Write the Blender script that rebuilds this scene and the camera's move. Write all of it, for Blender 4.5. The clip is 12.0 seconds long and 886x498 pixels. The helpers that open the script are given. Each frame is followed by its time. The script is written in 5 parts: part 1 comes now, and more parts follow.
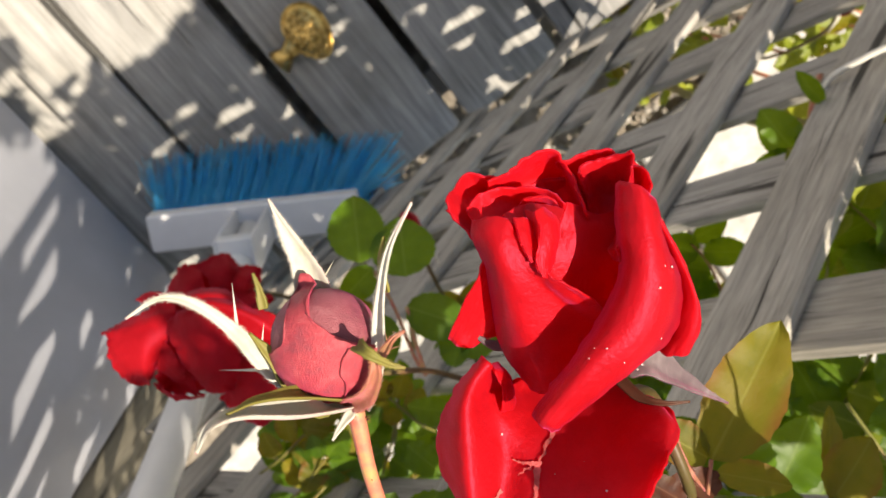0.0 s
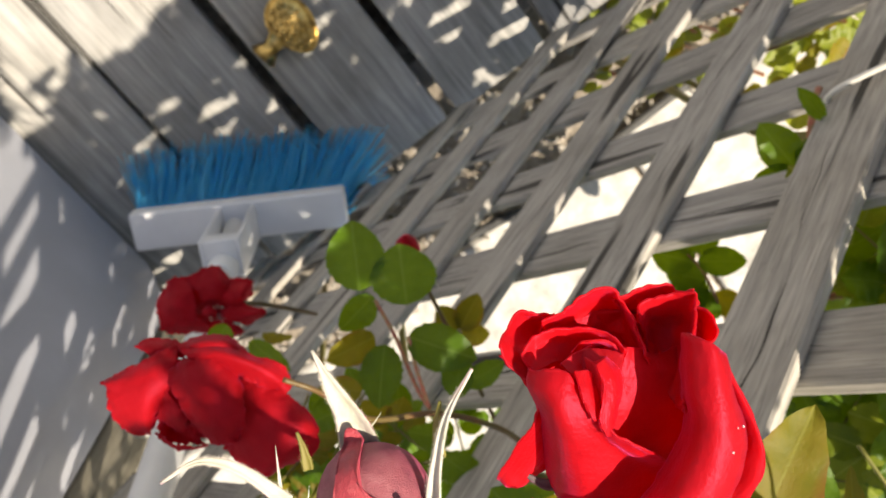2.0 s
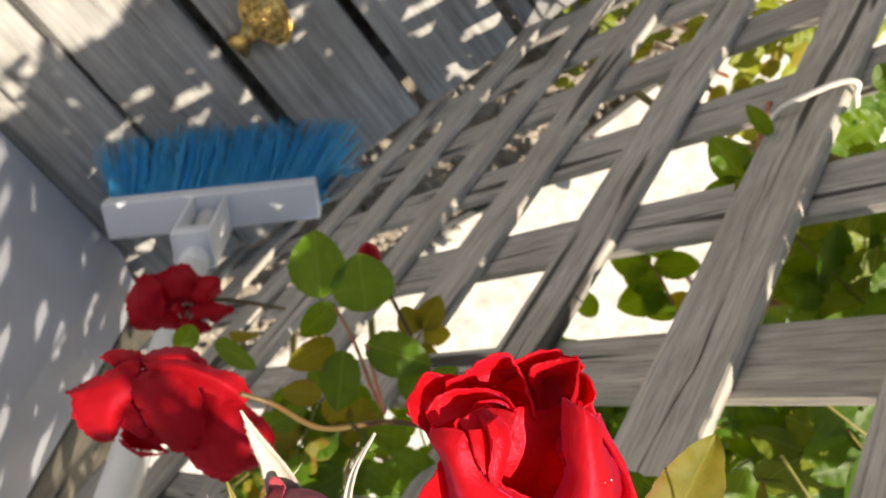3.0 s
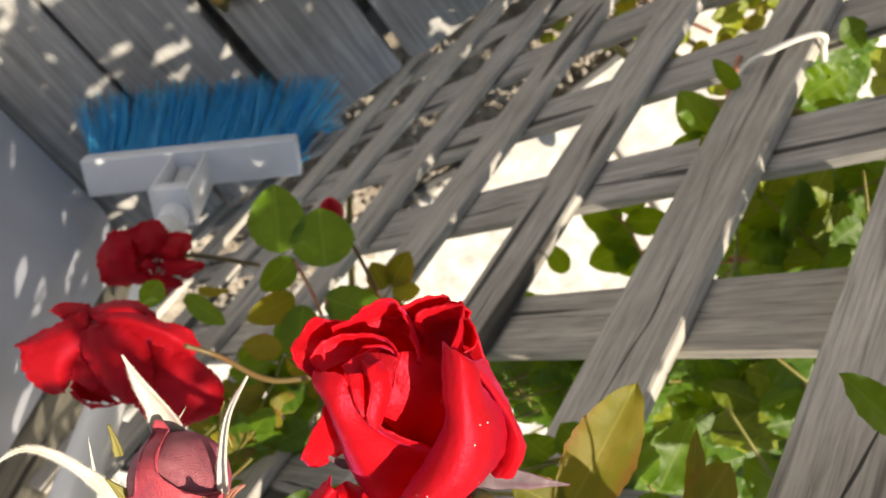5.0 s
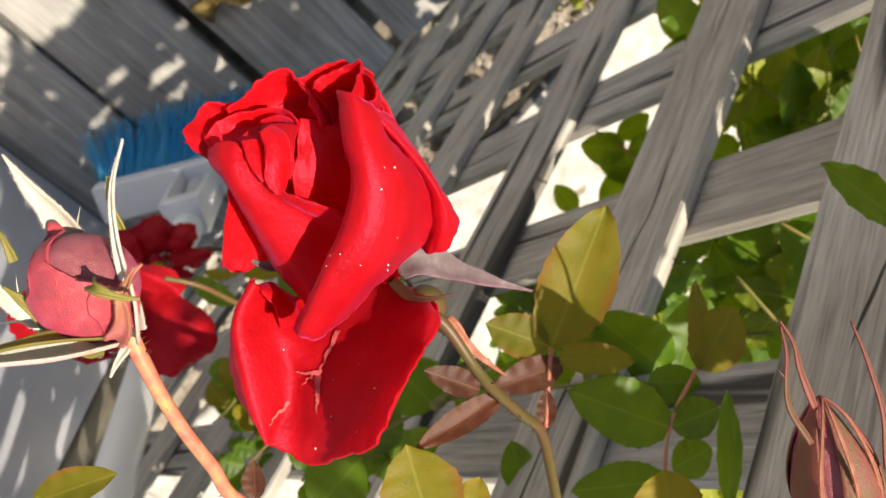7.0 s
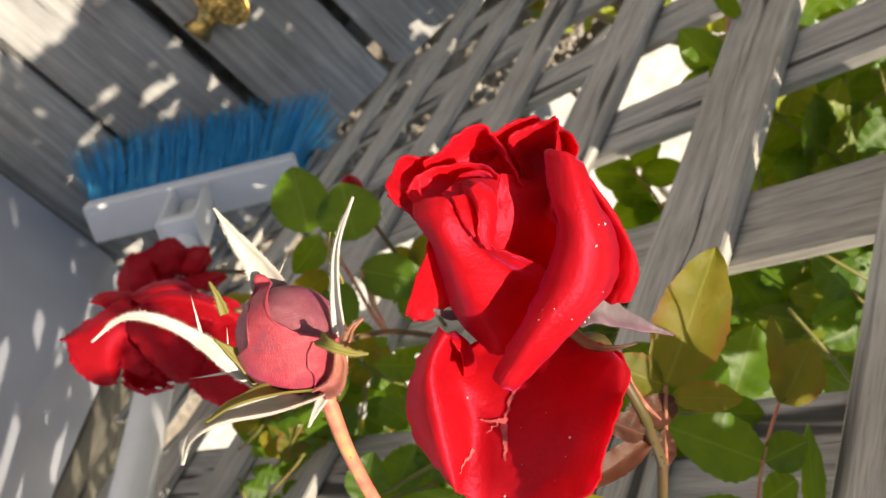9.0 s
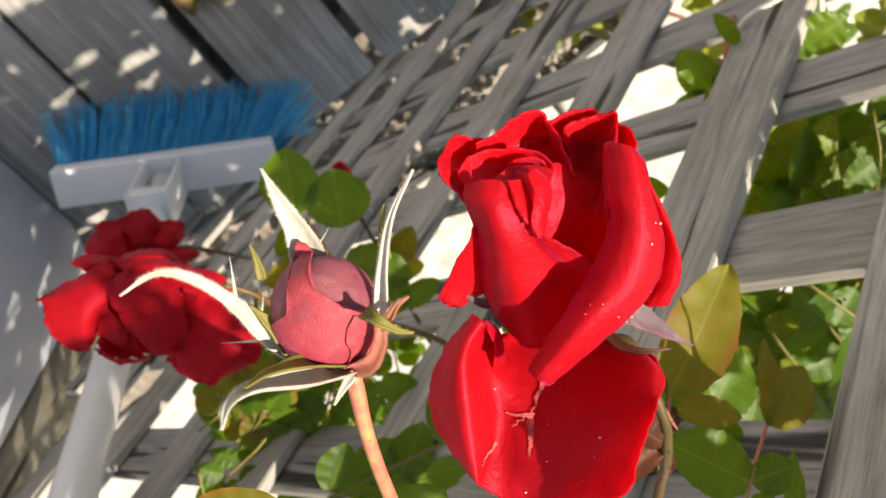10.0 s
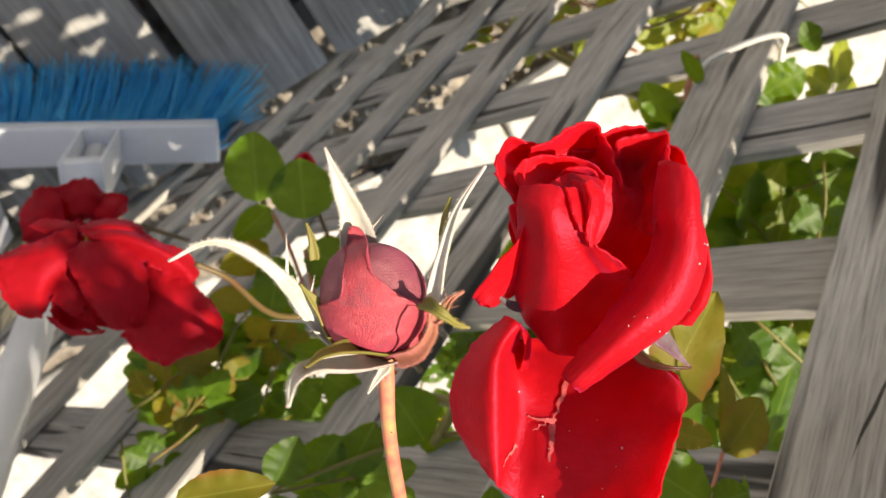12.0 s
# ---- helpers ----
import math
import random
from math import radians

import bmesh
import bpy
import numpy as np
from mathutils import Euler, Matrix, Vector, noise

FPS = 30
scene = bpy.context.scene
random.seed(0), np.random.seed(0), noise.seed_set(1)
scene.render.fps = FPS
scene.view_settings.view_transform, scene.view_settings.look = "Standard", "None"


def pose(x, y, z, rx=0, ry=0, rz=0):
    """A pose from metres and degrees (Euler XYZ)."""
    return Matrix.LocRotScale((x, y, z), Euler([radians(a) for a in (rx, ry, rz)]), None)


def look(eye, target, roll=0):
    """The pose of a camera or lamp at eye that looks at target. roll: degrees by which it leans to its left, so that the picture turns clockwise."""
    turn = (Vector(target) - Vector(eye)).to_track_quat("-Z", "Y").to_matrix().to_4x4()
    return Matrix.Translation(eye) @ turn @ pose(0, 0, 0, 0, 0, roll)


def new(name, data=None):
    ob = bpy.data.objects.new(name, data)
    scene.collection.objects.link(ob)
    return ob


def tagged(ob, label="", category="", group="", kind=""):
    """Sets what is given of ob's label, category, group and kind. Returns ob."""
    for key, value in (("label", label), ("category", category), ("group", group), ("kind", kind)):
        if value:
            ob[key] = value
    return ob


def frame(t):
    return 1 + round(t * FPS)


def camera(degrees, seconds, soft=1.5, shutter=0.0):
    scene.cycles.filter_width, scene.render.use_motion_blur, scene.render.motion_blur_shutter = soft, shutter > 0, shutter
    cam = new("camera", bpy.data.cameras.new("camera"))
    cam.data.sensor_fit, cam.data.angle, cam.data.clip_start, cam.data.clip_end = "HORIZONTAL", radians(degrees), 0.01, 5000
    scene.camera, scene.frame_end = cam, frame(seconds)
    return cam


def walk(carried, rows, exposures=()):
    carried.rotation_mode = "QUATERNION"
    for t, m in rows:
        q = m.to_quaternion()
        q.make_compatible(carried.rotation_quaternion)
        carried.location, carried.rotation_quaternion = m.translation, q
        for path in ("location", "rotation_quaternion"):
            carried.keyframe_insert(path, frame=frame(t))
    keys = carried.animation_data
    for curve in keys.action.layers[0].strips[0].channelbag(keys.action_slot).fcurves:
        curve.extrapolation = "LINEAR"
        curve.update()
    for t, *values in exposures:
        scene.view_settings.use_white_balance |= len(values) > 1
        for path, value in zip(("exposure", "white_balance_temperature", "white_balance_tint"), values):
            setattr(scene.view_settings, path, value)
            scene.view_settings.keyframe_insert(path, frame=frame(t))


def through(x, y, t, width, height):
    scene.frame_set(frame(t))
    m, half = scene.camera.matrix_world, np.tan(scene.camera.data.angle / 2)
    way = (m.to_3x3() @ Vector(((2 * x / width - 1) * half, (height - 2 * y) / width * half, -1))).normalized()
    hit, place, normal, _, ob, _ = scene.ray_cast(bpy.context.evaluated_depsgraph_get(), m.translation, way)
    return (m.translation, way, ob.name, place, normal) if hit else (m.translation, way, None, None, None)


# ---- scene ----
cam = camera(55.47, 12.0)
# seconds, place, turn
ROWS = [
    (0.0, -0.4610, -0.1832, 1.0164, -18.92, -2.69, 142.11),
    (0.5, -0.4599, -0.1810, 1.0161, -19.07, -2.69, 142.50),
    (1.0, -0.4614, -0.1862, 1.0125, -19.61, -2.79, 142.19),
    (1.5, -0.4592, -0.1877, 1.0112, -19.82, -3.39, 142.08),
    (2.0, -0.4653, -0.2023, 1.0025, -20.46, -4.08, 142.29),
    (2.5, -0.4776, -0.2136, 1.0098, -21.68, -4.99, 143.02),
    (3.0, -0.4822, -0.2110, 1.0126, -21.82, -5.18, 143.53),
    (3.5, -0.4898, -0.2106, 1.0076, -23.56, -5.72, 143.72),
    (5.5, -0.4973, -0.1952, 1.0168, -24.79, -4.96, 143.55),
    (6.0, -0.5028, -0.1874, 1.0173, -24.50, -4.71, 142.21),
    (6.5, -0.4916, -0.1700, 1.0222, -23.30, -5.58, 136.93),
    (7.0, -0.4836, -0.1620, 1.0229, -23.07, -6.54, 135.22),
    (7.5, -0.4838, -0.1675, 1.0283, -22.43, -6.17, 133.45),
    (9.5, -0.4584, -0.1910, 1.0169, -22.36, -9.13, 138.96),
    (10.0, -0.4543, -0.1923, 1.0157, -22.86, -9.06, 142.37),
    (10.5, -0.4487, -0.1951, 1.0133, -23.04, -9.33, 145.36),
    (11.0, -0.4453, -0.1999, 1.0144, -23.25, -10.46, 147.07),
    (11.5, -0.4431, -0.2041, 1.0124, -23.51, -11.27, 148.50),
    (12.0, -0.4397, -0.2006, 1.0134, -23.74, -11.66, 150.00),
]
walk(cam, [(t, pose(x, y, z, rx, ry, rz)) for t, x, y, z, rx, ry, rz in ROWS], [(0.0, 0.87, 7700, 10), (3.0, 0.90, 7700, 10), (6.0, 0.87, 7700, 10), (7.2, 0.80, 7700, 10), (9.5, 0.90, 7700, 10), (12.0, 0.90, 7700, 10)])
cam.data.dof.use_dof = True
cam.data.dof.focus_distance = 0.113
cam.data.dof.aperture_fstop = 54.0

# ---- light ----
SUN_TO = Vector((-0.5, 0.3, 1.1)).normalized()
world = bpy.data.worlds.new("sky")
scene.world = world
world.use_nodes = True
wn = world.node_tree.nodes
sky = wn.new("ShaderNodeTexSky")
sky.sky_type = "NISHITA"
sky.sun_disc = False
sky.sun_elevation = math.asin(SUN_TO.z)
sky.sun_rotation = math.atan2(SUN_TO.x, SUN_TO.y)
wn["Background"].inputs["Strength"].default_value = 0.071
world.node_tree.links.new(sky.outputs[0], wn["Background"].inputs["Color"])
sun = new("sun", bpy.data.lights.new("sun", "SUN"))
sun.data.energy = 5.0
sun.data.angle = radians(0.53)
sun.data.color = (1.0, 0.95, 0.87)
sun.matrix_world = look(SUN_TO * 6, (0, 0, 0))


# ---- materials ----
def material(name, rough=0.6, metal=0.0):
    m = bpy.data.materials.new(name)
    m.use_nodes = True
    nt = m.node_tree
    bs = nt.nodes["Principled BSDF"]
    bs.inputs["Roughness"].default_value = rough
    bs.inputs["Metallic"].default_value = metal
    return m, nt, bs


def coords(nt, scale=(1, 1, 1), which="Object", shuffle=True):
    """Object coordinates, stretched, and shifted by the object's own random number."""
    tc = nt.nodes.new("ShaderNodeTexCoord")
    mp = nt.nodes.new("ShaderNodeMapping")
    mp.inputs["Scale"].default_value = scale
    nt.links.new(tc.outputs[which], mp.inputs["Vector"])
    if shuffle:
        oi = nt.nodes.new("ShaderNodeObjectInfo")
        mu = nt.nodes.new("ShaderNodeMath")
        mu.operation = "MULTIPLY"
        mu.inputs[1].default_value = 37.0
        nt.links.new(oi.outputs["Random"], mu.inputs[0])
        nt.links.new(mu.outputs[0], mp.inputs["Location"])
    return mp.outputs[0]


def noise_of(nt, vec, scale, detail=4.0, rough=0.55, distort=0.0):
    n = nt.nodes.new("ShaderNodeTexNoise")
    n.inputs["Scale"].default_value = scale
    n.inputs["Detail"].default_value = detail
    n.inputs["Roughness"].default_value = rough
    n.inputs["Distortion"].default_value = distort
    nt.links.new(vec, n.inputs["Vector"])
    return n.outputs["Fac"]


def ramp(nt, fac, *stops):
    r = nt.nodes.new("ShaderNodeValToRGB")
    el = r.color_ramp.elements
    while len(el) < len(stops):
        el.new(0.5)
    for e, (p, c) in zip(el, stops):
        e.position = p
        e.color = (*c, 1) if len(c) == 3 else c
    nt.links.new(fac, r.inputs[0])
    return r.outputs[0]


def mixed(nt, a, b, fac, mode="MIX"):
    m = nt.nodes.new("ShaderNodeMix")
    m.data_type = "RGBA"
    m.blend_type = mode
    for sock, v in ((m.inputs[0], fac), (m.inputs[6], a), (m.inputs[7], b)):
        if hasattr(v, "is_linked"):
            nt.links.new(v, sock)
        elif isinstance(v, (int, float)):
            sock.default_value = v
        else:
            sock.default_value = (*v, 1)
    return m.outputs[2]


def bump(nt, bs, height, strength, dist=0.001, before=None):
    b = nt.nodes.new("ShaderNodeBump")
    b.inputs["Strength"].default_value = strength
    b.inputs["Distance"].default_value = dist
    nt.links.new(height, b.inputs["Height"])
    if before:
        nt.links.new(before, b.inputs["Normal"])
    nt.links.new(b.outputs[0], bs.inputs["Normal"])
    return b.outputs[0]


def wood_material(name, dark, mid, light, along, fine=420.0, stain=(0.5, 0.46, 0.4), cracks=0.30, heart=False, grain=0.8):
    """Weathered wood, its grain along one axis of the object (0, 1 or 2)."""
    m, nt, bs = material(name, 0.85)
    sc = [1.0, 1.0, 1.0]
    sc[along] = 0.045
    v = coords(nt, sc)
    warp = noise_of(nt, coords(nt, tuple(0.25 if i == along else 1.0 for i in range(3))), 14.0, 2.0)
    g1 = noise_of(nt, v, fine, 5.0, 0.65, 0.6)
    g2 = noise_of(nt, v, fine * 0.22, 4.0, 0.6, 1.2)
    base = ramp(nt, g2, (0.28, dark), (0.5, mid), (0.72, light))
    lines = ramp(nt, g1, (0.33, (0.45, 0.45, 0.45)), (0.5, (0.9, 0.9, 0.9)), (0.7, (1.12, 1.12, 1.12)))
    col = mixed(nt, base, lines, grain, "MULTIPLY")
    blot = ramp(nt, noise_of(nt, coords(nt), 9.0, 5.0, 0.6), (0.35, stain), (0.6, (1, 1, 1)))
    col = mixed(nt, col, blot, 0.45, "MULTIPLY")
    # long splits in the grain
    vs = [1.0, 1.0, 1.0]
    vs[along] = 0.05
    split = ramp(nt, noise_of(nt, coords(nt, vs), 75.0, 2.0, 0.4, 0.4), (cracks, (0.05, 0.045, 0.04)), (cracks + 0.035, (1, 1, 1)))
    col = mixed(nt, col, split, 0.9, "MULTIPLY")
    if heart:
        # one long check that wanders along the middle of the lath and closes up here and there
        sep = nt.nodes.new("ShaderNodeSeparateXYZ")
        tc = nt.nodes.new("ShaderNodeTexCoord")
        nt.links.new(tc.outputs["Object"], sep.inputs[0])
        drift = nt.nodes.new("ShaderNodeMapRange")
        drift.inputs["To Min"].default_value = -0.017
        drift.inputs["To Max"].default_value = 0.017
        nt.links.new(noise_of(nt, coords(nt, (1.0, 0.0, 0.0)), 7.0, 3.0, 0.5), drift.inputs["Value"])
        off = nt.nodes.new("ShaderNodeMath")
        off.operation = "SUBTRACT"
        nt.links.new(sep.outputs["Z"], off.inputs[0])
        nt.links.new(drift.outputs[0], off.inputs[1])
        gap = nt.nodes.new("ShaderNodeMath")
        gap.operation = "ABSOLUTE"
        nt.links.new(off.outputs[0], gap.inputs[0])
        wide = nt.nodes.new("ShaderNodeMapRange")
        wide.inputs["From Min"].default_value = 0.48
        wide.inputs["From Max"].default_value = 0.70
        wide.inputs["To Min"].default_value = 0.0
        wide.inputs["To Max"].default_value = 0.0011
        nt.links.new(noise_of(nt, coords(nt, (1.0, 0.0, 0.0)), 13.0, 2.0), wide.inputs["Value"])
        deep = nt.nodes.new("ShaderNodeMath")
        deep.operation = "GREATER_THAN"
        nt.links.new(gap.outputs[0], deep.inputs[0])
        nt.links.new(wide.outputs[0], deep.inputs[1])
        check = ramp(nt, deep.outputs[0], (0.0, (0.06, 0.055, 0.05)), (1.0, (1, 1, 1)))
        col = mixed(nt, col, check, 0.95, "MULTIPLY")
        split = mixed(nt, split, check, 1.0, "MULTIPLY")
    oi = nt.nodes.new("ShaderNodeObjectInfo")
    tone = ramp(nt, oi.outputs["Random"], (0.0, (0.82, 0.82, 0.84)), (1.0, (1.12, 1.1, 1.06)))
    col = mixed(nt, col, tone, 1.0, "MULTIPLY")
    nt.links.new(col, bs.inputs["Base Color"])
    first = bump(nt, bs, g1, 0.2 + 0.45 * grain, 0.0009)
    bump(nt, bs, split, 0.6, 0.0015, first)
    return m


M_DECK = wood_material("weathered_deck_wood", (0.205, 0.208, 0.210), (0.315, 0.317, 0.316), (0.44, 0.438, 0.430), 1, 430.0, grain=0.4)
M_SLAT = wood_material("weathered_lattice_wood", (0.31, 0.298, 0.278), (0.43, 0.411, 0.384), (0.56, 0.533, 0.495), 0, 800.0, cracks=0.345, heart=True)
M_POST = wood_material("tan_painted_post", (0.15, 0.138, 0.108), (0.19, 0.174, 0.136), (0.23, 0.21, 0.168), 2, 260.0, stain=(0.75, 0.72, 0.66))


def plain(name, colour, rough, spread=0.08, scale=30.0, relief=0.0, metal=0.0):
    """A surface of one paint or plastic, with faint blotches and relief."""
    m, nt, bs = material(name, rough, metal)
    v = coords(nt)
    n = noise_of(nt, v, scale, 5.0, 0.6)
    lo = tuple(c * (1 - spread * 2) for c in colour)
    hi = tuple(min(1, c * (1 + spread)) for c in colour)
    nt.links.new(ramp(nt, n, (0.3, lo), (0.7, hi)), bs.inputs["Base Color"])
    if relief:
        bump(nt, bs, noise_of(nt, v, scale * 12, 3.0), relief, 0.0006)
    return m


M_PANEL = plain("grey_wall_paint", (0.37, 0.385, 0.44), 0.42, 0.07, 7.0, 0.15)
M_WHITE_PLASTIC = plain("white_plastic", (0.72, 0.73, 0.76), 0.38, 0.03, 25.0, 0.05)
M_TIE = plain("white_tie_cord", (0.78, 0.76, 0.70), 0.6, 0.05, 200.0)
M_CONCRETE = plain("pale_concrete", (0.46, 0.447, 0.42), 0.9, 0.18, 40.0, 0.8)
M_HOSE = plain("dark_rubber", (0.05, 0.05, 0.05), 0.6, 0.2, 60.0)


def soil_material():
    m, nt, bs = material("dry_soil", 0.95)
    v = coords(nt, shuffle=False)
    n = noise_of(nt, v, 35.0, 8.0, 0.7)
    nt.links.new(ramp(nt, n, (0.3, (0.12, 0.098, 0.078)), (0.5, (0.32, 0.275, 0.225)), (0.72, (0.54, 0.48, 0.41))), bs.inputs["Base Color"])
    bump(nt, bs, noise_of(nt, v, 120.0, 8.0, 0.7), 1.0, 0.008)
    return m


M_SOIL = soil_material()
M_STONE = plain("garden_pebble", (0.36, 0.33, 0.29), 0.9, 0.25, 60.0, 0.6)


def brass_material():
    m, nt, bs = material("old_brass", 0.34, 1.0)
    v = coords(nt)
    nt.links.new(ramp(nt, noise_of(nt, v, 90.0, 5.0), (0.35, (0.20, 0.12, 0.035)), (0.6, (0.78, 0.55, 0.20))), bs.inputs["Base Color"])
    return m


M_BRASS = brass_material()


def bristle_material():
    m, nt, bs = material("blue_bristles", 0.35)
    g = nt.nodes.new("ShaderNodeNewGeometry")
    nt.links.new(ramp(nt, g.outputs["Random Per Island"], (0.0, (0.02, 0.46, 0.86)), (0.5, (0.07, 0.66, 0.98)), (1.0, (0.28, 0.84, 1.0))), bs.inputs["Base Color"])
    tr = nt.nodes.new("ShaderNodeBsdfTranslucent")
    tr.inputs["Color"].default_value = (0.10, 0.76, 1.0, 1)
    ms = nt.nodes.new("ShaderNodeMixShader")
    ms.inputs[0].default_value = 0.6
    nt.links.new(bs.outputs[0], ms.inputs[1])
    nt.links.new(tr.outputs[0], ms.inputs[2])
    nt.links.new(ms.outputs[0], nt.nodes["Material Output"].inputs["Surface"])
    return m


M_BRISTLE = bristle_material()


def thin_sheet(name, lo, mid, hi, rough, through_colour, share, scale, veins=0.3, sheen=0.0, gloss=0.5, glint=(1, 1, 1)):
    """A petal or leaf: light also comes through it."""
    m, nt, bs = material(name, rough)
    v = coords(nt)
    n = noise_of(nt, v, scale, 5.0, 0.6)
    col = ramp(nt, n, (0.28, lo), (0.5, mid), (0.74, hi))
    oi = nt.nodes.new("ShaderNodeObjectInfo")
    gi = nt.nodes.new("ShaderNodeNewGeometry")
    tone = ramp(nt, oi.outputs["Random"], (0.0, (0.85, 0.85, 0.85)), (1.0, (1.1, 1.1, 1.1)))
    col = mixed(nt, col, tone, 1.0, "MULTIPLY")
    tone2 = ramp(nt, gi.outputs["Random Per Island"], (0.0, (0.72, 0.78, 0.75)), (1.0, (1.2, 1.15, 1.1)))
    col = mixed(nt, col, tone2, 1.0, "MULTIPLY")
    nt.links.new(col, bs.inputs["Base Color"])
    bs.inputs["Specular IOR Level"].default_value = gloss
    bs.inputs["Sheen Tint"].default_value = (1.0, 0.12, 0.42, 1)
    bs.inputs["Sheen Weight"].default_value = sheen
    bs.inputs["Sheen Roughness"].default_value = 0.35
    bs.inputs["Specular Tint"].default_value = (*glint, 1)
    bump(nt, bs, noise_of(nt, v, scale * 12.0, 4.0, 0.6), veins, 0.00025)
    tr = nt.nodes.new("ShaderNodeBsdfTranslucent")
    nt.links.new(mixed(nt, col, through_colour, 0.7), tr.inputs["Color"])
    ms = nt.nodes.new("ShaderNodeMixShader")
    ms.inputs[0].default_value = share
    nt.links.new(bs.outputs[0], ms.inputs[1])
    nt.links.new(tr.outputs[0], ms.inputs[2])
    nt.links.new(ms.outputs[0], nt.nodes["Material Output"].inputs["Surface"])
    return m


def leaf_material(name, lo, mid, hi, vein, through, share, rough=0.42, rim=None):
    """A leaflet: 1 long in its own x and about 1 wide in y, with a midrib, side veins and blotches; light comes through it."""
    m, nt, bs = material(name, rough)
    tc = nt.nodes.new("ShaderNodeTexCoord")
    sep = nt.nodes.new("ShaderNodeSeparateXYZ")
    nt.links.new(tc.outputs["Object"], sep.inputs[0])

    def calc(op, a, b=0.0):
        n = nt.nodes.new("ShaderNodeMath")
        n.operation = op
        for sock, v in zip(n.inputs, (a, b)):
            if hasattr(v, "is_linked"):
                nt.links.new(v, sock)
            else:
                sock.default_value = v
        return n.outputs[0]
    y = calc("ABSOLUTE", sep.outputs["Y"])
    wave = calc("SINE", calc("MULTIPLY", calc("SUBTRACT", sep.outputs["X"], calc("MULTIPLY", y, 0.85)), 46.0))
    side = ramp(nt, wave, (0.86, (0, 0, 0)), (0.99, (1, 1, 1)))
    mid_rib = ramp(nt, y, (0.010, (1, 1, 1)), (0.026, (0, 0, 0)))
    v = coords(nt)
    n = noise_of(nt, v, 3.0, 5.0, 0.6)
    col = ramp(nt, n, (0.28, lo), (0.5, mid), (0.74, hi))
    oi = nt.nodes.new("ShaderNodeObjectInfo")
    tone = ramp(nt, oi.outputs["Random"], (0.0, (0.62, 0.68, 0.7)), (0.5, (0.95, 0.95, 0.9)), (1.0, (1.35, 1.22, 1.0)))
    col = mixed(nt, col, tone, 1.0, "MULTIPLY")
    if rim:
        col = mixed(nt, col, rim, ramp(nt, y, (0.33, (0, 0, 0)), (0.5, (0.8, 0.8, 0.8))))
    col = mixed(nt, col, vein, mixed(nt, (0, 0, 0), side, 0.07))
    col = mixed(nt, col, vein, mixed(nt, (0, 0, 0), mid_rib, 0.7))
    spots = ramp(nt, noise_of(nt, v, 16.0, 2.0), (0.24, (0.45, 0.38, 0.25)), (0.30, (1, 1, 1)))
    col = mixed(nt, col, spots, 0.6, "MULTIPLY")
    nt.links.new(col, bs.inputs["Base Color"])
    bs.inputs["Specular IOR Level"].default_value = 0.32
    first = bump(nt, bs, side, 0.04, 0.0004)
    bump(nt, bs, noise_of(nt, v, 30.0, 3.0), 0.25, 0.0005, first)
    tr = nt.nodes.new("ShaderNodeBsdfTranslucent")
    nt.links.new(mixed(nt, col, through, 0.75), tr.inputs["Color"])
    ms = nt.nodes.new("ShaderNodeMixShader")
    ms.inputs[0].default_value = share
    nt.links.new(bs.outputs[0], ms.inputs[1])
    nt.links.new(tr.outputs[0], ms.inputs[2])
    nt.links.new(ms.outputs[0], nt.nodes["Material Output"].inputs["Surface"])
    return m


M_PETAL = thin_sheet("red_velvet_petal", (0.55, 0.005, 0.008), (0.70, 0.008, 0.015), (0.82, 0.017, 0.032), 0.50, (1.0, 0.008, 0.002), 0.49, 140.0, 0.6, 0.55, 0.85, (1.0, 0.28, 0.52))
# the red petal darkened: shade on the open roses put into its colour
M_PETAL_SHADED = thin_sheet("shaded_red_petal", (0.32, 0.003, 0.006), (0.44, 0.006, 0.011), (0.55, 0.012, 0.024), 0.6, (0.80, 0.005, 0.002), 0.42, 110.0, 0.5, 0.4, 0.5, (1.0, 0.28, 0.52))
def dew_material():
    m, nt, bs = material("dew_water", 0.04)
    bs.inputs["Base Color"].default_value = (0.95, 0.95, 0.95, 1)
    bs.inputs["Transmission Weight"].default_value = 0.6
    bs.inputs["IOR"].default_value = 1.33
    return m


M_DEW = dew_material()
M_BUD_PETAL = thin_sheet("dusky_bud_petal", (0.20, 0.045, 0.068), (0.34, 0.082, 0.11), (0.44, 0.15, 0.18), 0.5, (0.35, 0.01, 0.03), 0.08, 380.0, 0.9, 0.3)
M_BUD_FRONT = thin_sheet("rosy_bud_petal", (0.34, 0.065, 0.095), (0.58, 0.060, 0.088), (0.70, 0.14, 0.17), 0.46, (0.45, 0.01, 0.03), 0.10, 380.0, 0.9, 0.3)
M_HIP = thin_sheet("downy_red_hip", (0.30, 0.16, 0.07), (0.48, 0.16, 0.10), (0.62, 0.30, 0.22), 0.7, (0.5, 0.2, 0.08), 0.12, 420.0, 0.9, 0.4)
M_SEPAL = thin_sheet("downy_sepal", (0.56, 0.53, 0.40), (0.72, 0.69, 0.64), (0.74, 0.60, 0.57), 0.75, (0.50, 0.42, 0.10), 0.2, 130.0, 0.6, 0.4)
M_STEM = thin_sheet("red_green_stem", (0.42, 0.34, 0.12), (0.56, 0.20, 0.13), (0.58, 0.09, 0.08), 0.4, (0.5, 0.3, 0.1), 0.08, 300.0, 0.4)
M_LEAF = leaf_material("green_rose_leaf", (0.032, 0.080, 0.005), (0.056, 0.128, 0.008), (0.098, 0.185, 0.013), (0.15, 0.23, 0.04), (0.34, 0.48, 0.012), 0.42)
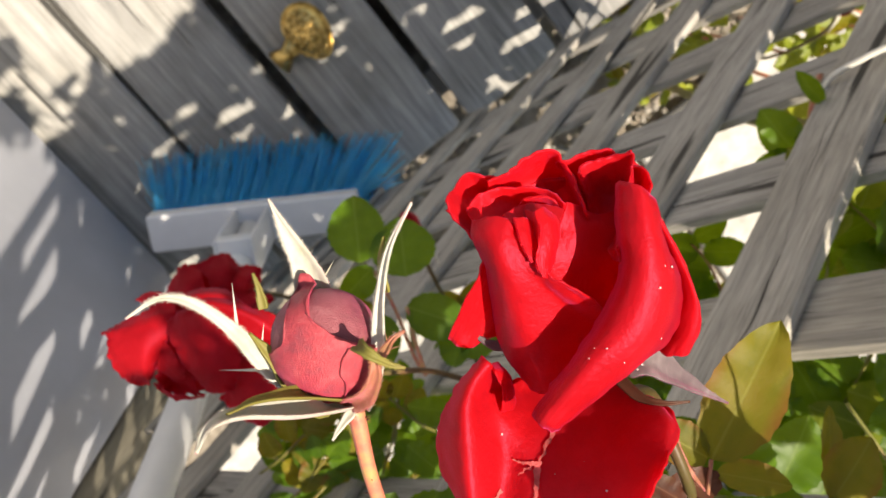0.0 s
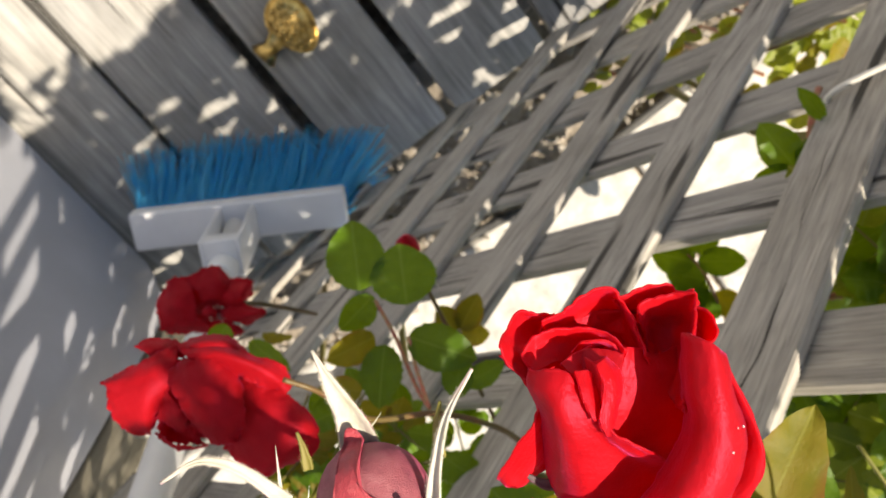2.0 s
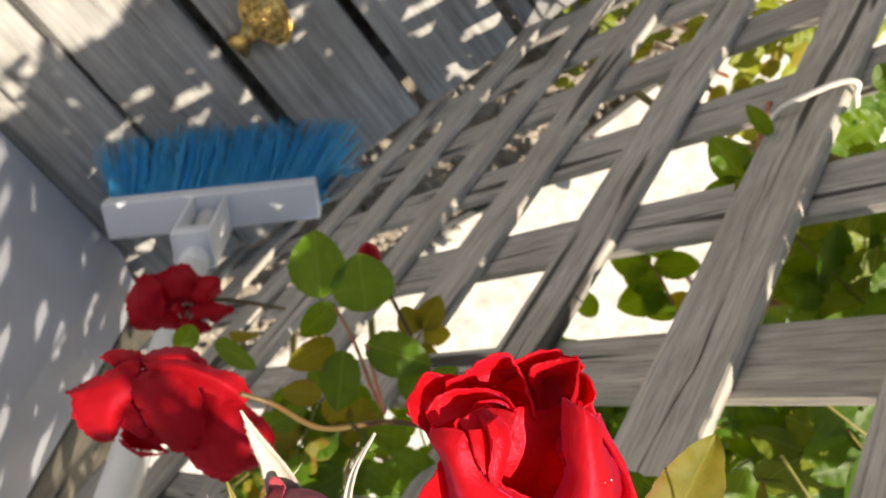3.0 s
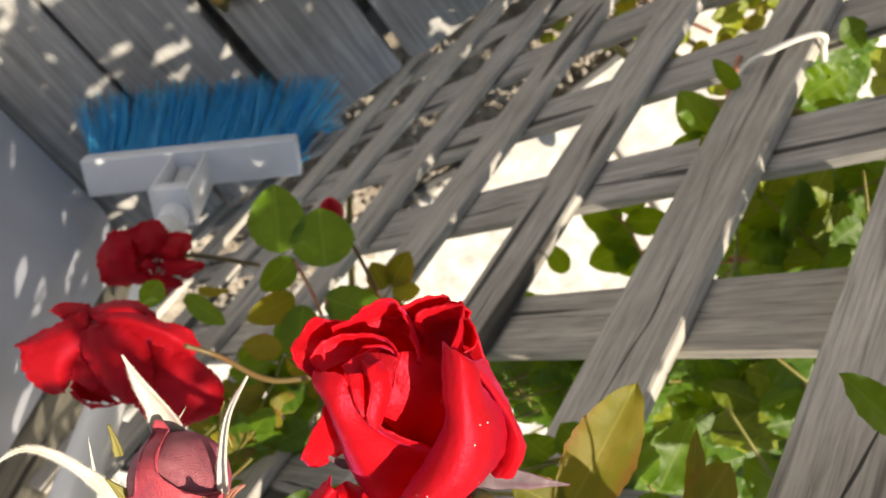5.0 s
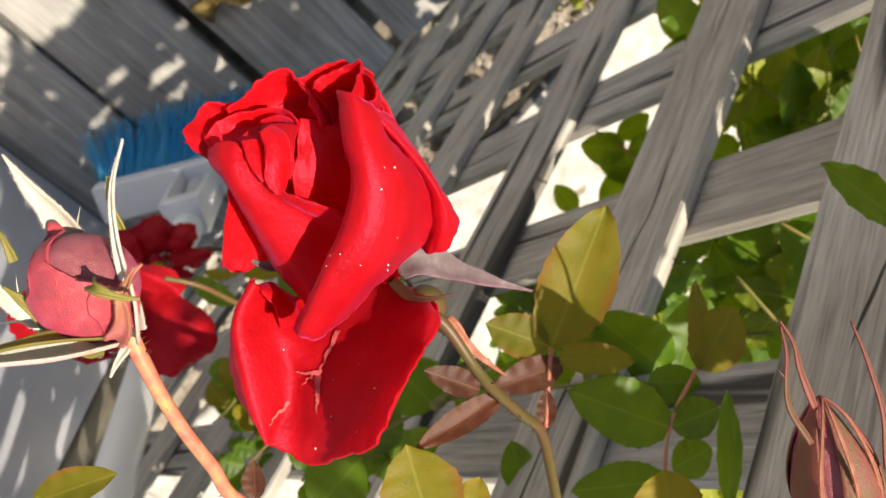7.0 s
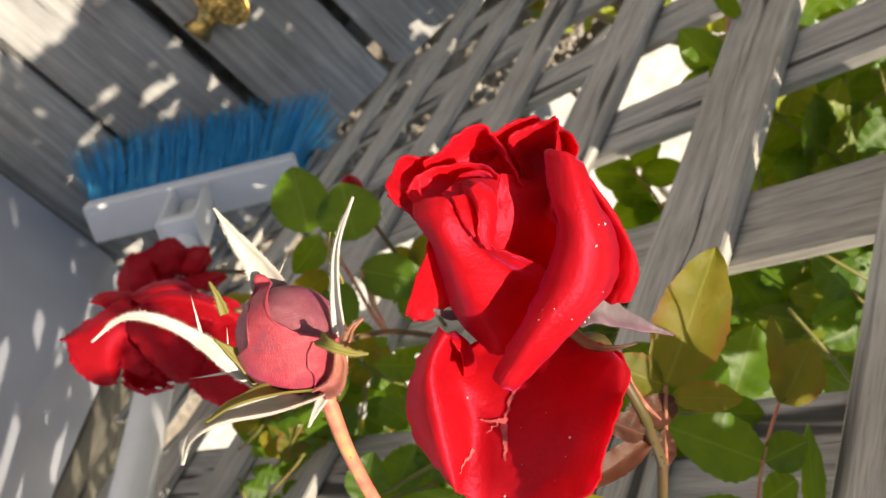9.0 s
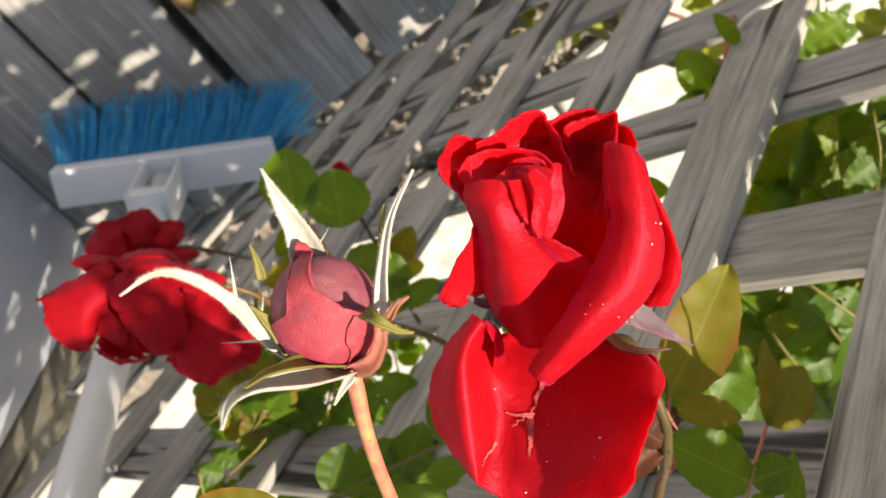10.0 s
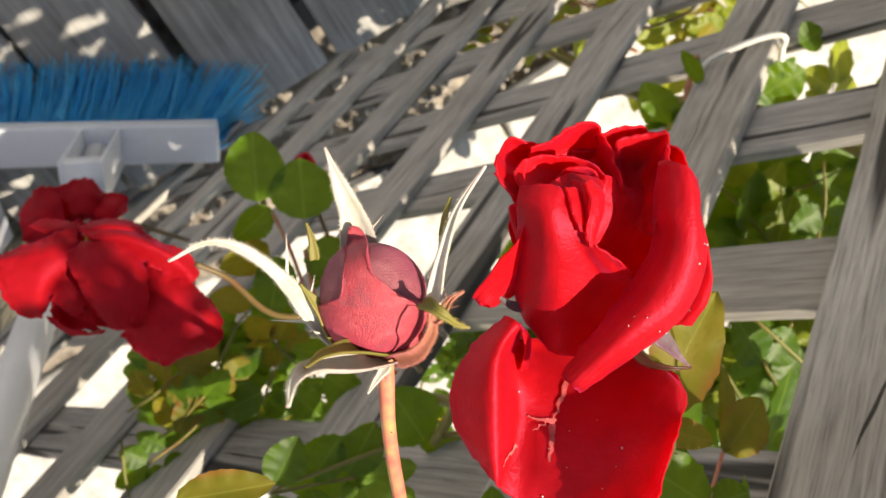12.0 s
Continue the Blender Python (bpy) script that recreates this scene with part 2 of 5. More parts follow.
M_LEAF_YOUNG = leaf_material("olive_young_leaf", (0.13, 0.14, 0.010), (0.19, 0.17, 0.014), (0.22, 0.16, 0.02), (0.25, 0.24, 0.04), (0.40, 0.33, 0.01), 0.45, 0.55, (0.24, 0.08, 0.02))
M_LEAF_RED = leaf_material("reddish_young_leaf", (0.065, 0.022, 0.014), (0.11, 0.034, 0.020), (0.13, 0.065, 0.028), (0.17, 0.075, 0.045), (0.22, 0.06, 0.02), 0.3)
M_LEAF_PALE = leaf_material("pale_garden_leaf", (0.13, 0.19, 0.018), (0.21, 0.26, 0.025), (0.30, 0.32, 0.045), (0.36, 0.38, 0.10), (0.45, 0.48, 0.04), 0.4)


# ---- building helpers ----
def mesh_of(name, bm, mat, smooth=True):
    me = bpy.data.meshes.new(name)
    bm.normal_update()
    bm.to_mesh(me)
    bm.free()
    if smooth:
        me.polygons.foreach_set("use_smooth", [True] * len(me.polygons))
    me.materials.append(mat)
    return me


def part(name, bm, mat, parent=None, label="", smooth=True, m=None):
    ob = new(name, mesh_of(name, bm, mat, smooth))
    if parent is not None:
        ob.parent = parent
    if m is not None:
        ob.matrix_basis = m
    return tagged(ob, label)


def thing(name, m, label, category, group="", kind=""):
    ob = new(name)
    ob.empty_display_size = 0.02
    ob.matrix_basis = m
    return tagged(ob, label, category, group, kind)


def box(x0, x1, y0, y1, z0, z1, bevel=0.002, seg=2):
    bm = bmesh.new()
    bmesh.ops.create_cube(bm, size=1)
    for v in bm.verts:
        v.co = Vector(((x0 + x1) / 2 + v.co.x * (x1 - x0), (y0 + y1) / 2 + v.co.y * (y1 - y0), (z0 + z1) / 2 + v.co.z * (z1 - z0)))
    if bevel:
        bmesh.ops.bevel(bm, geom=bm.edges[:], offset=bevel, segments=seg, affect="EDGES", profile=0.6)
    return bm


def tube(points, radii, sides=10, bm=None, cap=True):
    """A round rod through the points."""
    bm = bm or bmesh.new()
    pts = [Vector(p) for p in points]
    rings = []
    side = None
    for i, p in enumerate(pts):
        d = (pts[min(i + 1, len(pts) - 1)] - pts[max(i - 1, 0)]).normalized()
        if side is None:
            side = d.orthogonal().normalized()
        side = (side - d * side.dot(d)).normalized()
        other = d.cross(side)
        r = radii[i] if hasattr(radii, "__len__") else radii
        rings.append([bm.verts.new(p + (side * math.cos(a) + other * math.sin(a)) * r) for a in (2 * math.pi * k / sides for k in range(sides))])
    for a, b in zip(rings, rings[1:]):
        for k in range(sides):
            bm.faces.new((a[k], a[(k + 1) % sides], b[(k + 1) % sides], b[k]))
    if cap:
        bm.faces.new(rings[0][::-1])
        bm.faces.new(rings[-1])
    return bm


def curve_points(ctrl, n=16):
    """Points on a smooth curve through the control points."""
    c = [Vector(p) for p in ctrl]
    c = [c[0] * 2 - c[1]] + c + [c[-1] * 2 - c[-2]]
    out = []
    for i in range(1, len(c) - 2):
        for k in range(n):
            t = k / n
            a, b, d, e = c[i - 1], c[i], c[i + 1], c[i + 2]
            out.append(0.5 * ((2 * b) + (d - a) * t + (2 * a - 5 * b + 4 * d - e) * t * t + (3 * b - a - 3 * d + e) * t ** 3))
    return out + [c[-2]]


def along(values, t):
    """A smooth value from evenly spaced ones, t from 0 to 1."""
    s = max(0.0, min(1.0, t)) * (len(values) - 1)
    i = min(int(s), len(values) - 2)
    f = s - i
    f = f * f * (3 - 2 * f)
    return values[i] * (1 - f) + values[i + 1] * f


def sheet(point, nu, nv, bm=None, close=False):
    """A grid of quads over point(u, v), u and v from 0 to 1."""
    bm = bm or bmesh.new()
    grid = [[bm.verts.new(point(i / nu, j / nv)) for j in range(nv + 1)] for i in range(nu + (0 if close else 1))]
    for i in range(nu):
        a, b = grid[i], grid[(i + 1) % len(grid)]
        for j in range(nv):
            try:
                bm.faces.new((a[j], b[j], b[j + 1], a[j + 1]))
            except ValueError:
                pass
    return bm


def thicken(ob, depth):
    s = ob.modifiers.new("thickness", "SOLIDIFY")
    s.thickness = depth
    s.offset = 0
    # keep the cut edge crisp
    w = ob.modifiers.new("crisp_edge", "WEIGHTED_NORMAL")
    w.mode = "FACE_AREA"
    w.weight = 100
    return ob


# ---- deck, wall and post ----
GROUND = -0.15
PITCH = 0.1447
deck = thing("floor", Matrix(), "weathered grey wooden deck of wide boards with dark gaps", "deck", kind="structure")


def wall_panel():
    """A painted panel whose end turns back over a rounded edge."""
    bm = bmesh.new()
    ring = [bm.verts.new((x, y, 0.012)) for x, y in ((0.0, -3.2), (0.0, -0.080), (0.024, -0.021), (0.05, -0.021), (0.05, -3.2))]
    base = bm.faces.new(ring)
    top = bmesh.ops.extrude_face_region(bm, geom=[base])
    for v in top["geom"]:
        if isinstance(v, bmesh.types.BMVert):
            v.co.z = 2.6
    bmesh.ops.recalc_face_normals(bm, faces=bm.faces)
    edge = [e for e in bm.edges if all(abs(v.co.y + 0.080) < 1e-4 and v.co.x < 0.001 for v in e.verts)]
    bmesh.ops.bevel(bm, geom=edge, offset=0.006, segments=4, affect="EDGES", profile=0.5)
    return bm


wall = part("wall_east", wall_panel(), M_PANEL, smooth=False)
tagged(wall, "smooth grey painted wall panel beside the deck", "wall", kind="structure")
post = part("post", box(0.026, 0.120, -0.019, 0.032, GROUND, 2.3, 0.004, 2), M_POST)
tagged(post, "tan painted wooden post with weathered grain", "post", kind="structure")


def plank_mesh(width, length, thick, seed):
    """A deck board with eased edges, slightly cupped, its ends a little ragged; y from -length to 0."""
    rng = random.Random(seed)
    bm = box(-width / 2, width / 2, -length, 0, -thick, 0, 0.003, 2)
    for v in bm.verts:
        v.co.z += 0.0012 * (v.co.x / (width / 2)) ** 2 - 0.0008
        if v.co.y > -0.01:
            v.co.y += rng.uniform(-0.0012, 0.0012)
    return mesh_of("plank", bm, M_DECK)


# joists that carry the boards
def joist(y):
    ob = part("joist", box(-2.60, 0.0, y - 0.019, y + 0.019, -0.139, -0.041, 0.003), M_DECK, deck)
    return ob


for y in (-0.045, -0.45, -0.86, -1.27, -1.68):
    joist(y)

planks = [plank_mesh(PITCH - 0.0145, 2.2, 0.038, s) for s in range(3)]
drift = {0: -0.005, 1: 0.003}
for k in range(18):
    ob = new("plank", planks[k % 3])
    ob.parent = deck
    ob.location = (-0.1176 + PITCH / 2 - k * PITCH + drift.get(k, 0.0), 0.012 + 0.004 * math.sin(k * 2.1), -0.0005 * (k % 2))


# ---- ground beyond the lattice ----
def ground_sheet():
    bm = bmesh.new()
    xs = [-60, -12, -4, -2] + [-1.4 + i * 0.02 for i in range(86)] + [1, 4, 12, 60]
    ys = [-60, -12, -4, -1] + [-0.1 + i * 0.018 for i in range(28)] + [0.7, 2, 6, 12, 60]
    rows = []
    for x in xs:
        row = []
        for y in ys:
            rough = 1.0 if (-1.5 < x < 0.5 and -0.15 < y < 0.45) else 0.0
            z = GROUND + rough * (0.020 * noise.noise((x * 9, y * 9, 1.7)) + 0.011 * noise.noise((x * 31, y * 31, 4.1)))
            row.append(bm.verts.new((x, y, z)))
        rows.append(row)
    for a, b in zip(rows, rows[1:]):
        for j in range(len(ys) - 1):
            bm.faces.new((a[j], b[j], b[j + 1], a[j + 1]))
    return bm


ground = tagged(part("ground", ground_sheet(), M_SOIL), "dry brown crumbly garden soil beside a deck", "ground", kind="structure")


def slab(x0, x1, y0, y1, seed):
    rng = random.Random(seed)
    bm = box(x0, x1, y0, y1, -0.04, 0.016, 0.006, 2)
    for v in bm.verts:
        v.co.x += rng.uniform(-0.004, 0.004)
        v.co.y += rng.uniform(-0.003, 0.003)
    return bm


pavement = thing("pavement", pose(0, 0, GROUND), "pale sunlit concrete paving slabs beside the soil bed", "pavement", kind="structure")
for i, (x0, x1) in enumerate(((-3.6, -2.5), (-2.49, -1.53), (-1.52, -0.565), (-0.555, 0.4), (0.41, 1.4))):
    for j, (y0, y1) in enumerate(((0.205, 1.15), (1.16, 2.1), (2.11, 3.1))):
        part("slab", slab(x0, x1, y0, y1, i * 7 + j), M_CONCRETE, pavement, smooth=False)


def pebble(seed):
    rng = random.Random(seed)
    bm = bmesh.new()
    bmesh.ops.create_icosphere(bm, subdivisions=2, radius=1)
    for v in bm.verts:
        d = 1 + 0.35 * noise.noise(v.co * 1.3 + Vector((seed * 3.1, 0, 0)))
        v.co = Vector((v.co.x * d, v.co.y * d * rng.uniform(0.78, 0.8), v.co.z * d * 0.6))
    return mesh_of("pebble", bm, M_STONE)


def gravel():
    """Loose stones and crumbs of earth in the bed."""
    rng = random.Random(5)
    bm = bmesh.new()
    for k in range(2600):
        x, y = rng.uniform(-1.25, 0.1), 0.03 + 0.19 * rng.random() ** 0.8
        r = 0.0015 + 0.0065 * rng.random() ** 4
        c = Vector((x, y, GROUND + 0.013 + r * 0.4))
        m = Matrix.Translation(c) @ Euler((rng.random() * 6, rng.random() * 6, rng.random() * 6)).to_matrix().to_4x4() @ Matrix.Diagonal((r * rng.uniform(0.7, 1.4), r, r * rng.uniform(0.5, 0.9), 1))
        bmesh.ops.create_icosphere(bm, subdivisions=1, radius=1, matrix=m)
    return bm


tagged(part("gravel", gravel(), M_STONE, smooth=False), "small stones and crumbs scattered over dry soil", "gravel", kind="stuff")

hose = part("edging_strip", tube(curve_points([(0.15, 0.165, -0.128), (-0.30, 0.19, -0.126), (-0.42, 0.212, -0.124), (-0.56, 0.205, -0.128), (-0.9, 0.20, -0.13)], 8), 0.007, 8), M_HOSE)
tagged(hose, "thin black garden hose lying along the soil bed", "hose")

# ---- lattice ----
TH = 0.0068
X_END, X_FAR, Z_LOW, Z_TOP = -0.006, -2.6, 0.035, 1.035
lattice = thing("lattice_fence", Matrix(), "weathered grey diagonal wooden lattice fence at the deck edge", "lattice")


def slat_mesh(length, width, seed):
    """A thin sawn slat along x, a bit worn, with rough edges."""
    rng = random.Random(seed)
    bm = bmesh.new()
    n = max(4, int(length / 0.03))
    rings = []
    ph = rng.random() * 9
    for i in range(n + 1):
        x = -length / 2 + length * i / n
        w = width / 2 * (1 + 0.016 * noise.noise((x * 14 + ph, seed, 0)))
        t = TH / 2
        off = 0.0007 * noise.noise((x * 5 + ph, 7.7, seed))
        c = 0.0011
        pts = [(-w, -t + c), (-w + c, -t), (w - c, -t), (w, -t + c), (w, t - c), (w - c, t), (-w + c, t), (-w, t - c)]
        rings.append([bm.verts.new((x, y, z + off)) for z, y in pts])
    for a, b in zip(rings, rings[1:]):
        for k in range(8):
            bm.faces.new((a[k], a[(k + 1) % 8], b[(k + 1) % 8], b[k]))
    bm.faces.new(rings[0][::-1])
    bm.faces.new(rings[-1])
    return mesh_of("slat", bm, M_SLAT, False)


def lay_slat(offset, lean, y, width, seed):
    """lean +1: rising with x (front layer); -1: falling with x (rear layer). offset: distance of its middle line from the origin."""
    s = 2 ** 0.5
    # z = s*offset + lean*x
    lo, hi = X_FAR, X_END
    for z in (Z_LOW, Z_TOP):
        x = (z - s * offset) / lean
        if lean > 0:
            lo, hi = (max(lo, x), hi) if z == Z_LOW else (lo, min(hi, x))
        else:
            lo, hi = (lo, min(hi, x)) if z == Z_LOW else (max(lo, x), hi)
    if hi - lo < 0.03:
        return
    x = (lo + hi) / 2
    ob = new("slat", slat_mesh((hi - lo) * s, width, seed))
    ob.parent = lattice
    ob.matrix_basis = pose(x, y, s * offset + lean * x, 0, -45 * lean, 0)


for k in range(-16, 10):
    rng = random.Random(k + 50)
    shift = {0: -0.0024, 1: 0.0045, 2: 0.0004, 3: -0.0044, 4: 0.002}.get(k, rng.uniform(-0.003, 0.003))
    lay_slat(0.9535 - 0.1049 * k + shift, 1, TH / 2, 0.0395 + rng.uniform(-0.001, 0.001), k + 40)
for k in range(-8, 20):
    rng = random.Random(k + 90)
    shift = {1: 0.001, 2: -0.0022, 3: 0.0013}.get(k, rng.uniform(-0.003, 0.003))
    lay_slat(0.1615 - 0.1043 * (k - 1) + shift, -1, TH * 1.5 + 0.0004, 0.0395 + rng.uniform(-0.001, 0.001), k + 80)

# white cord that ties a cane to a slat
tie = part("plant_tie", tube(curve_points([(-0.588, 0.012, 0.582), (-0.597, -0.003, 0.589), (-0.614, -0.0065, 0.601), (-0.627, -0.0055, 0.6085), (-0.6312, -0.002, 0.612), (-0.6302, 0.004, 0.608), (-0.629, 0.013, 0.603)], 6), 0.0016, 8), M_TIE)
tagged(tie, "off-white plastic plant tie looped round a lattice slat", "plant tie")


# ---- broom ----
def push_broom():
    ax = Vector((-0.202, 0.126, 0)).normalized()
    ang = math.degrees(math.atan2(ax.y, ax.x))
    b = thing("broom", pose(-0.162, -0.069, 0.0, 0, 0, ang), "broom with blue bristles and white plastic head standing on the deck", "broom")
    # the head: a long bar, its upper face sloping away from the bristles
    L, W = 0.116, 0.021
    bm = box(-L, L, -W, W, 0.098, 0.124, 0.003, 2)
    part("head", bm, M_WHITE_PLASTIC, b, "white plastic head")
    # raised socket, open on one side
    sk = bmesh.new()
    for x0, x1, y0, y1, z0, z1 in ((-0.0195, -0.0158, -0.022, 0.018, 0.120, 0.235), (0.0158, 0.0195, -0.022, 0.018, 0.120, 0.235), (-0.0158, 0.0158, -0.022, -0.018, 0.120, 0.235), (-0.0158, 0.0158, -0.018, 0.018, 0.214, 0.235)):
        one = box(x0, x1, y0, y1, z0, z1, 0.001, 1)
        tmp = bpy.data.meshes.new("tmp")
        one.to_mesh(tmp)
        one.free()
        sk.from_mesh(tmp)
        bpy.data.meshes.remove(tmp)
    part("socket", sk, M_WHITE_PLASTIC, b)
    inv = b.matrix_basis.inverted()
    foot, top = inv @ Vector((-0.155, -0.066, 0.128)), inv @ Vector((-0.178, -0.012, 1.25))
    hd = tube([foot, foot.lerp(top, 0.5), top], 0.0125, 20)
    part("handle", hd, M_WHITE_PLASTIC, b, "white tubular handle")
    ft = tube([foot.lerp(top, 0.09), foot.lerp(top, 0.095), foot.lerp(top, 0.115), foot.lerp(top, 0.12)], [0.0128, 0.0145, 0.0145, 0.0128], 20)
    part("collar", ft, M_WHITE_PLASTIC, b)
    # bristles: bundles of thin strands that fan out towards the tips
    rng = random.Random(11)
    bm = bmesh.new()
    for i in range(46):
        for j in range(5):
            u, w = -1 + 2 * i / 45, -1 + 2 * j / 4
            for s in range(8):
                px = u * (L - 0.006) + rng.gauss(0, 0.0016)
                py = w * 0.015 + rng.gauss(0, 0.0014)
                spread = 0.040 * abs(u) ** 3 * (1 if u > 0 else -1) + 0.009 + rng.gauss(0, 0.0065)
                out = 0.021 + 0.020 * w + rng.gauss(0, 0.0055) + 0.006 * (1 - u * u)
                tip = Vector((px + spread, py + out, rng.uniform(0.0005, 0.009)))
                base = Vector((px, py, 0.1))
                mid = base.lerp(tip, 0.5) + Vector((spread * -0.12, out * -0.14, 0))
                r = 0.00078
                a = rng.random() * 6.28
                prev = None
                for q, rr in ((base, r), (mid, r), (tip, r * 0.5)):
                    ring = [bm.verts.new(q + Vector((math.cos(a + k * 2.094) * rr, math.sin(a + k * 2.094) * rr, 0))) for k in range(3)]
                    if prev:
                        for k in range(3):
                            bm.faces.new((prev[k], prev[(k + 1) % 3], ring[(k + 1) % 3], ring[k]))
                    prev = ring
    part("bristles", bm, M_BRISTLE, b, "stiff blue synthetic bristles")
    return b


push_broom()


# ---- brass ornament ----
def brass_ornament():
    o = thing("brass_ornament", pose(-0.330, -0.188, 0.0, 0, 0, 0), "small oval embossed brass ornament lying on the deck", "ornament")
    bm = bmesh.new()
    bmesh.ops.create_uvsphere(bm, u_segments=40, v_segments=24, radius=1)
    for v in bm.verts:
        c = v.co
        taper = 1 - 0.16 * c.y
        v.co = Vector((c.x * 0.024 * taper, c.y * 0.034, 0.022 + c.z * 0.02))
    part("body", bm, M_BRASS, o)
    ring = [(0.0235 * math.cos(a) * (1 - 0.16 * math.sin(a)), 0.0335 * math.sin(a), 0.027) for a in (2 * math.pi * k / 40 for k in range(41))]
    part("rim", tube(ring, 0.0018, 8, cap=False), M_BRASS, o)
    nb = bmesh.new()
    bmesh.ops.create_icosphere(nb, subdivisions=2, radius=1)
    boss = mesh_of("boss", nb, M_BRASS)
    rng = random.Random(3)
    for i in range(7):
        for j in range(5):
            x, y = (j - 2) * 0.0072 + (i % 2) * 0.003, (i - 3) * 0.0082
            if (x / 0.021) ** 2 + (y / 0.031) ** 2 < 0.85:
                z = 0.022 + 0.02 * max(0.0, 1 - (x / 0.024) ** 2 - (y / 0.034) ** 2) ** 0.5
                m = Matrix.Translation((x, y, z)) @ Matrix.Diagonal((0.0034, 0.0040, 0.0028, 1)) @ Euler((rng.random(), rng.random(), 0)).to_matrix().to_4x4()
                ob = new("boss", boss)
                ob.parent = o
                ob.matrix_basis = m
    part("foot", tube([(0.018, 0.0, 0.021), (0.036, 0.004, 0.018), (0.050, 0.006, 0.017)], [0.013, 0.009, 0.0165], 20), M_BRASS, o)
    return o


brass_ornament()


# ---- leaves ----
M_FOLIAGE = thin_sheet("rose_foliage", (0.032, 0.08, 0.008), (0.052, 0.118, 0.012), (0.085, 0.16, 0.020), 0.42, (0.28, 0.40, 0.02), 0.38, 120.0, 0.2)
M_STEM_GREEN = thin_sheet("olive_stem", (0.12, 0.13, 0.025), (0.18, 0.16, 0.035), (0.22, 0.12, 0.05), 0.5, (0.4, 0.3, 0.1), 0.08, 60.0, 0.2)
def leaf_mesh(name, mat, seed, n=18, fold=0.16, curl=0.10, gnawed=False):
    """A toothed oval leaflet, 1 long along x and 1 wide, folded along its midrib; normal +z."""
    rng = random.Random(seed)
    bm = bmesh.new()
    bend = rng.uniform(-0.10, 0.16)
    ph = rng.random() * 6
    rows = []
    for i in range(n + 1):
        t = i / n
        w = 0.5 * (math.sin(math.pi * t ** 0.88) ** 0.60) * (1 - 0.16 * t ** 3)
        tooth = 1.0 if i % 2 == 0 else 1.05
        row = []
        for j in range(-3, 4):
            s = j / 3
            k = w * s * (tooth if abs(j) == 3 else 1)
            back = -0.012 if (abs(j) == 3 and i % 2) else 0.0
            z = fold * abs(s) * w - curl * (t - 0.3) ** 2 + 0.018 * math.sin(9 * t + 4 * s + ph) * abs(s) + 0.02 * (abs(s) > 0.5) * math.sin(i * 1.57)
            row.append(bm.verts.new((t + back, k + bend * 0.25 * math.sin(math.pi * t), z)))
        rows.append(row)
    for a, b in zip(rows, rows[1:]):
        for j in range(6):
            bm.faces.new((a[j], b[j], b[j + 1], a[j + 1]))
    bmesh.ops.remove_doubles(bm, verts=bm.verts, dist=0.0008)
    if gnawed:
        # small holes eaten by insects
        for x, y, r in ((0.52, 0.19, 0.07), (0.63, 0.10, 0.035)):
            near = [v for v in bm.verts if math.hypot(v.co.x - x, (v.co.y - y) * 0.9) < r * 1.9]
            fs = {f for v in near for f in v.link_faces}
            bmesh.ops.subdivide_edges(bm, edges=list({e for f in fs for e in f.edges}), cuts=3, use_grid_fill=True)
            bmesh.ops.delete(bm, geom=[f for f in bm.faces if math.hypot(f.calc_center_median().x - x, (f.calc_center_median().y - y) * 0.8) < r], context="FACES")
    return mesh_of(name, bm, mat)


G, Y, P, D = "G", "Y", "P", "D"
LEAVES = {k: [leaf_mesh("leaflet", m, i * 5 + ord(k), gnawed=(k == "G" and i == 7)) for i in range(8)] for k, m in ((G, M_LEAF), (Y, M_LEAF_YOUNG), (P, M_LEAF_PALE), (D, M_LEAF_RED))}
SKY_SIDE = Vector((0.0, -0.30, 0.95)).normalized()


BULK_VERTS, BULK_FACES = [], []


def place_leaf(base, tip, width, kind, parent, seed=0, face=None, roll=0.0, name="leaflet"):
    rng = random.Random(seed * 31 + 7)
    base, tip = Vector(base), Vector(tip)
    x = (tip - base).normalized()
    f = Vector(face) if face else SKY_SIDE + Vector((rng.uniform(-0.35, 0.35), rng.uniform(-0.35, 0.35), 0))
    f = (Matrix.Rotation(roll, 3, x) @ f)
    y = f.cross(x).normalized()
    z = x.cross(y)
    leaf = LEAVES[kind][rng.randrange(8)]
    m = Matrix((x, y, z)).transposed().to_4x4()
    m.translation = base
    L = (tip - base).length
    m = m @ Matrix.Diagonal((L, width, (L + width) / 2, 1))
    if parent is None:
        n = len(BULK_VERTS)
        BULK_VERTS.extend(m @ v.co for v in leaf.vertices)
        BULK_FACES.extend([n + k for k in f.vertices] for f in leaf.polygons)
        return None
    ob = new(name, leaf)
    ob.parent = parent
    ob.matrix_basis = m
    return ob


def spray_thing(label, leaves, stems, seed, stalk=0.0009, face=None, group="rose leaf sprays"):
    """Leaflets given by base, tip, width and kind, on their stalks; stands in world coordinates."""
    t = thing("rose_leaf_spray", Matrix(), label, "leaf spray", group)
    for i, (b, p, w, k) in enumerate(leaves):
        place_leaf(b, p, w, k, t, seed + i, face)
    for s in stems:
        part("stalk", tube(curve_points(s, 6), stalk, 6), M_STEM, t)
    return t


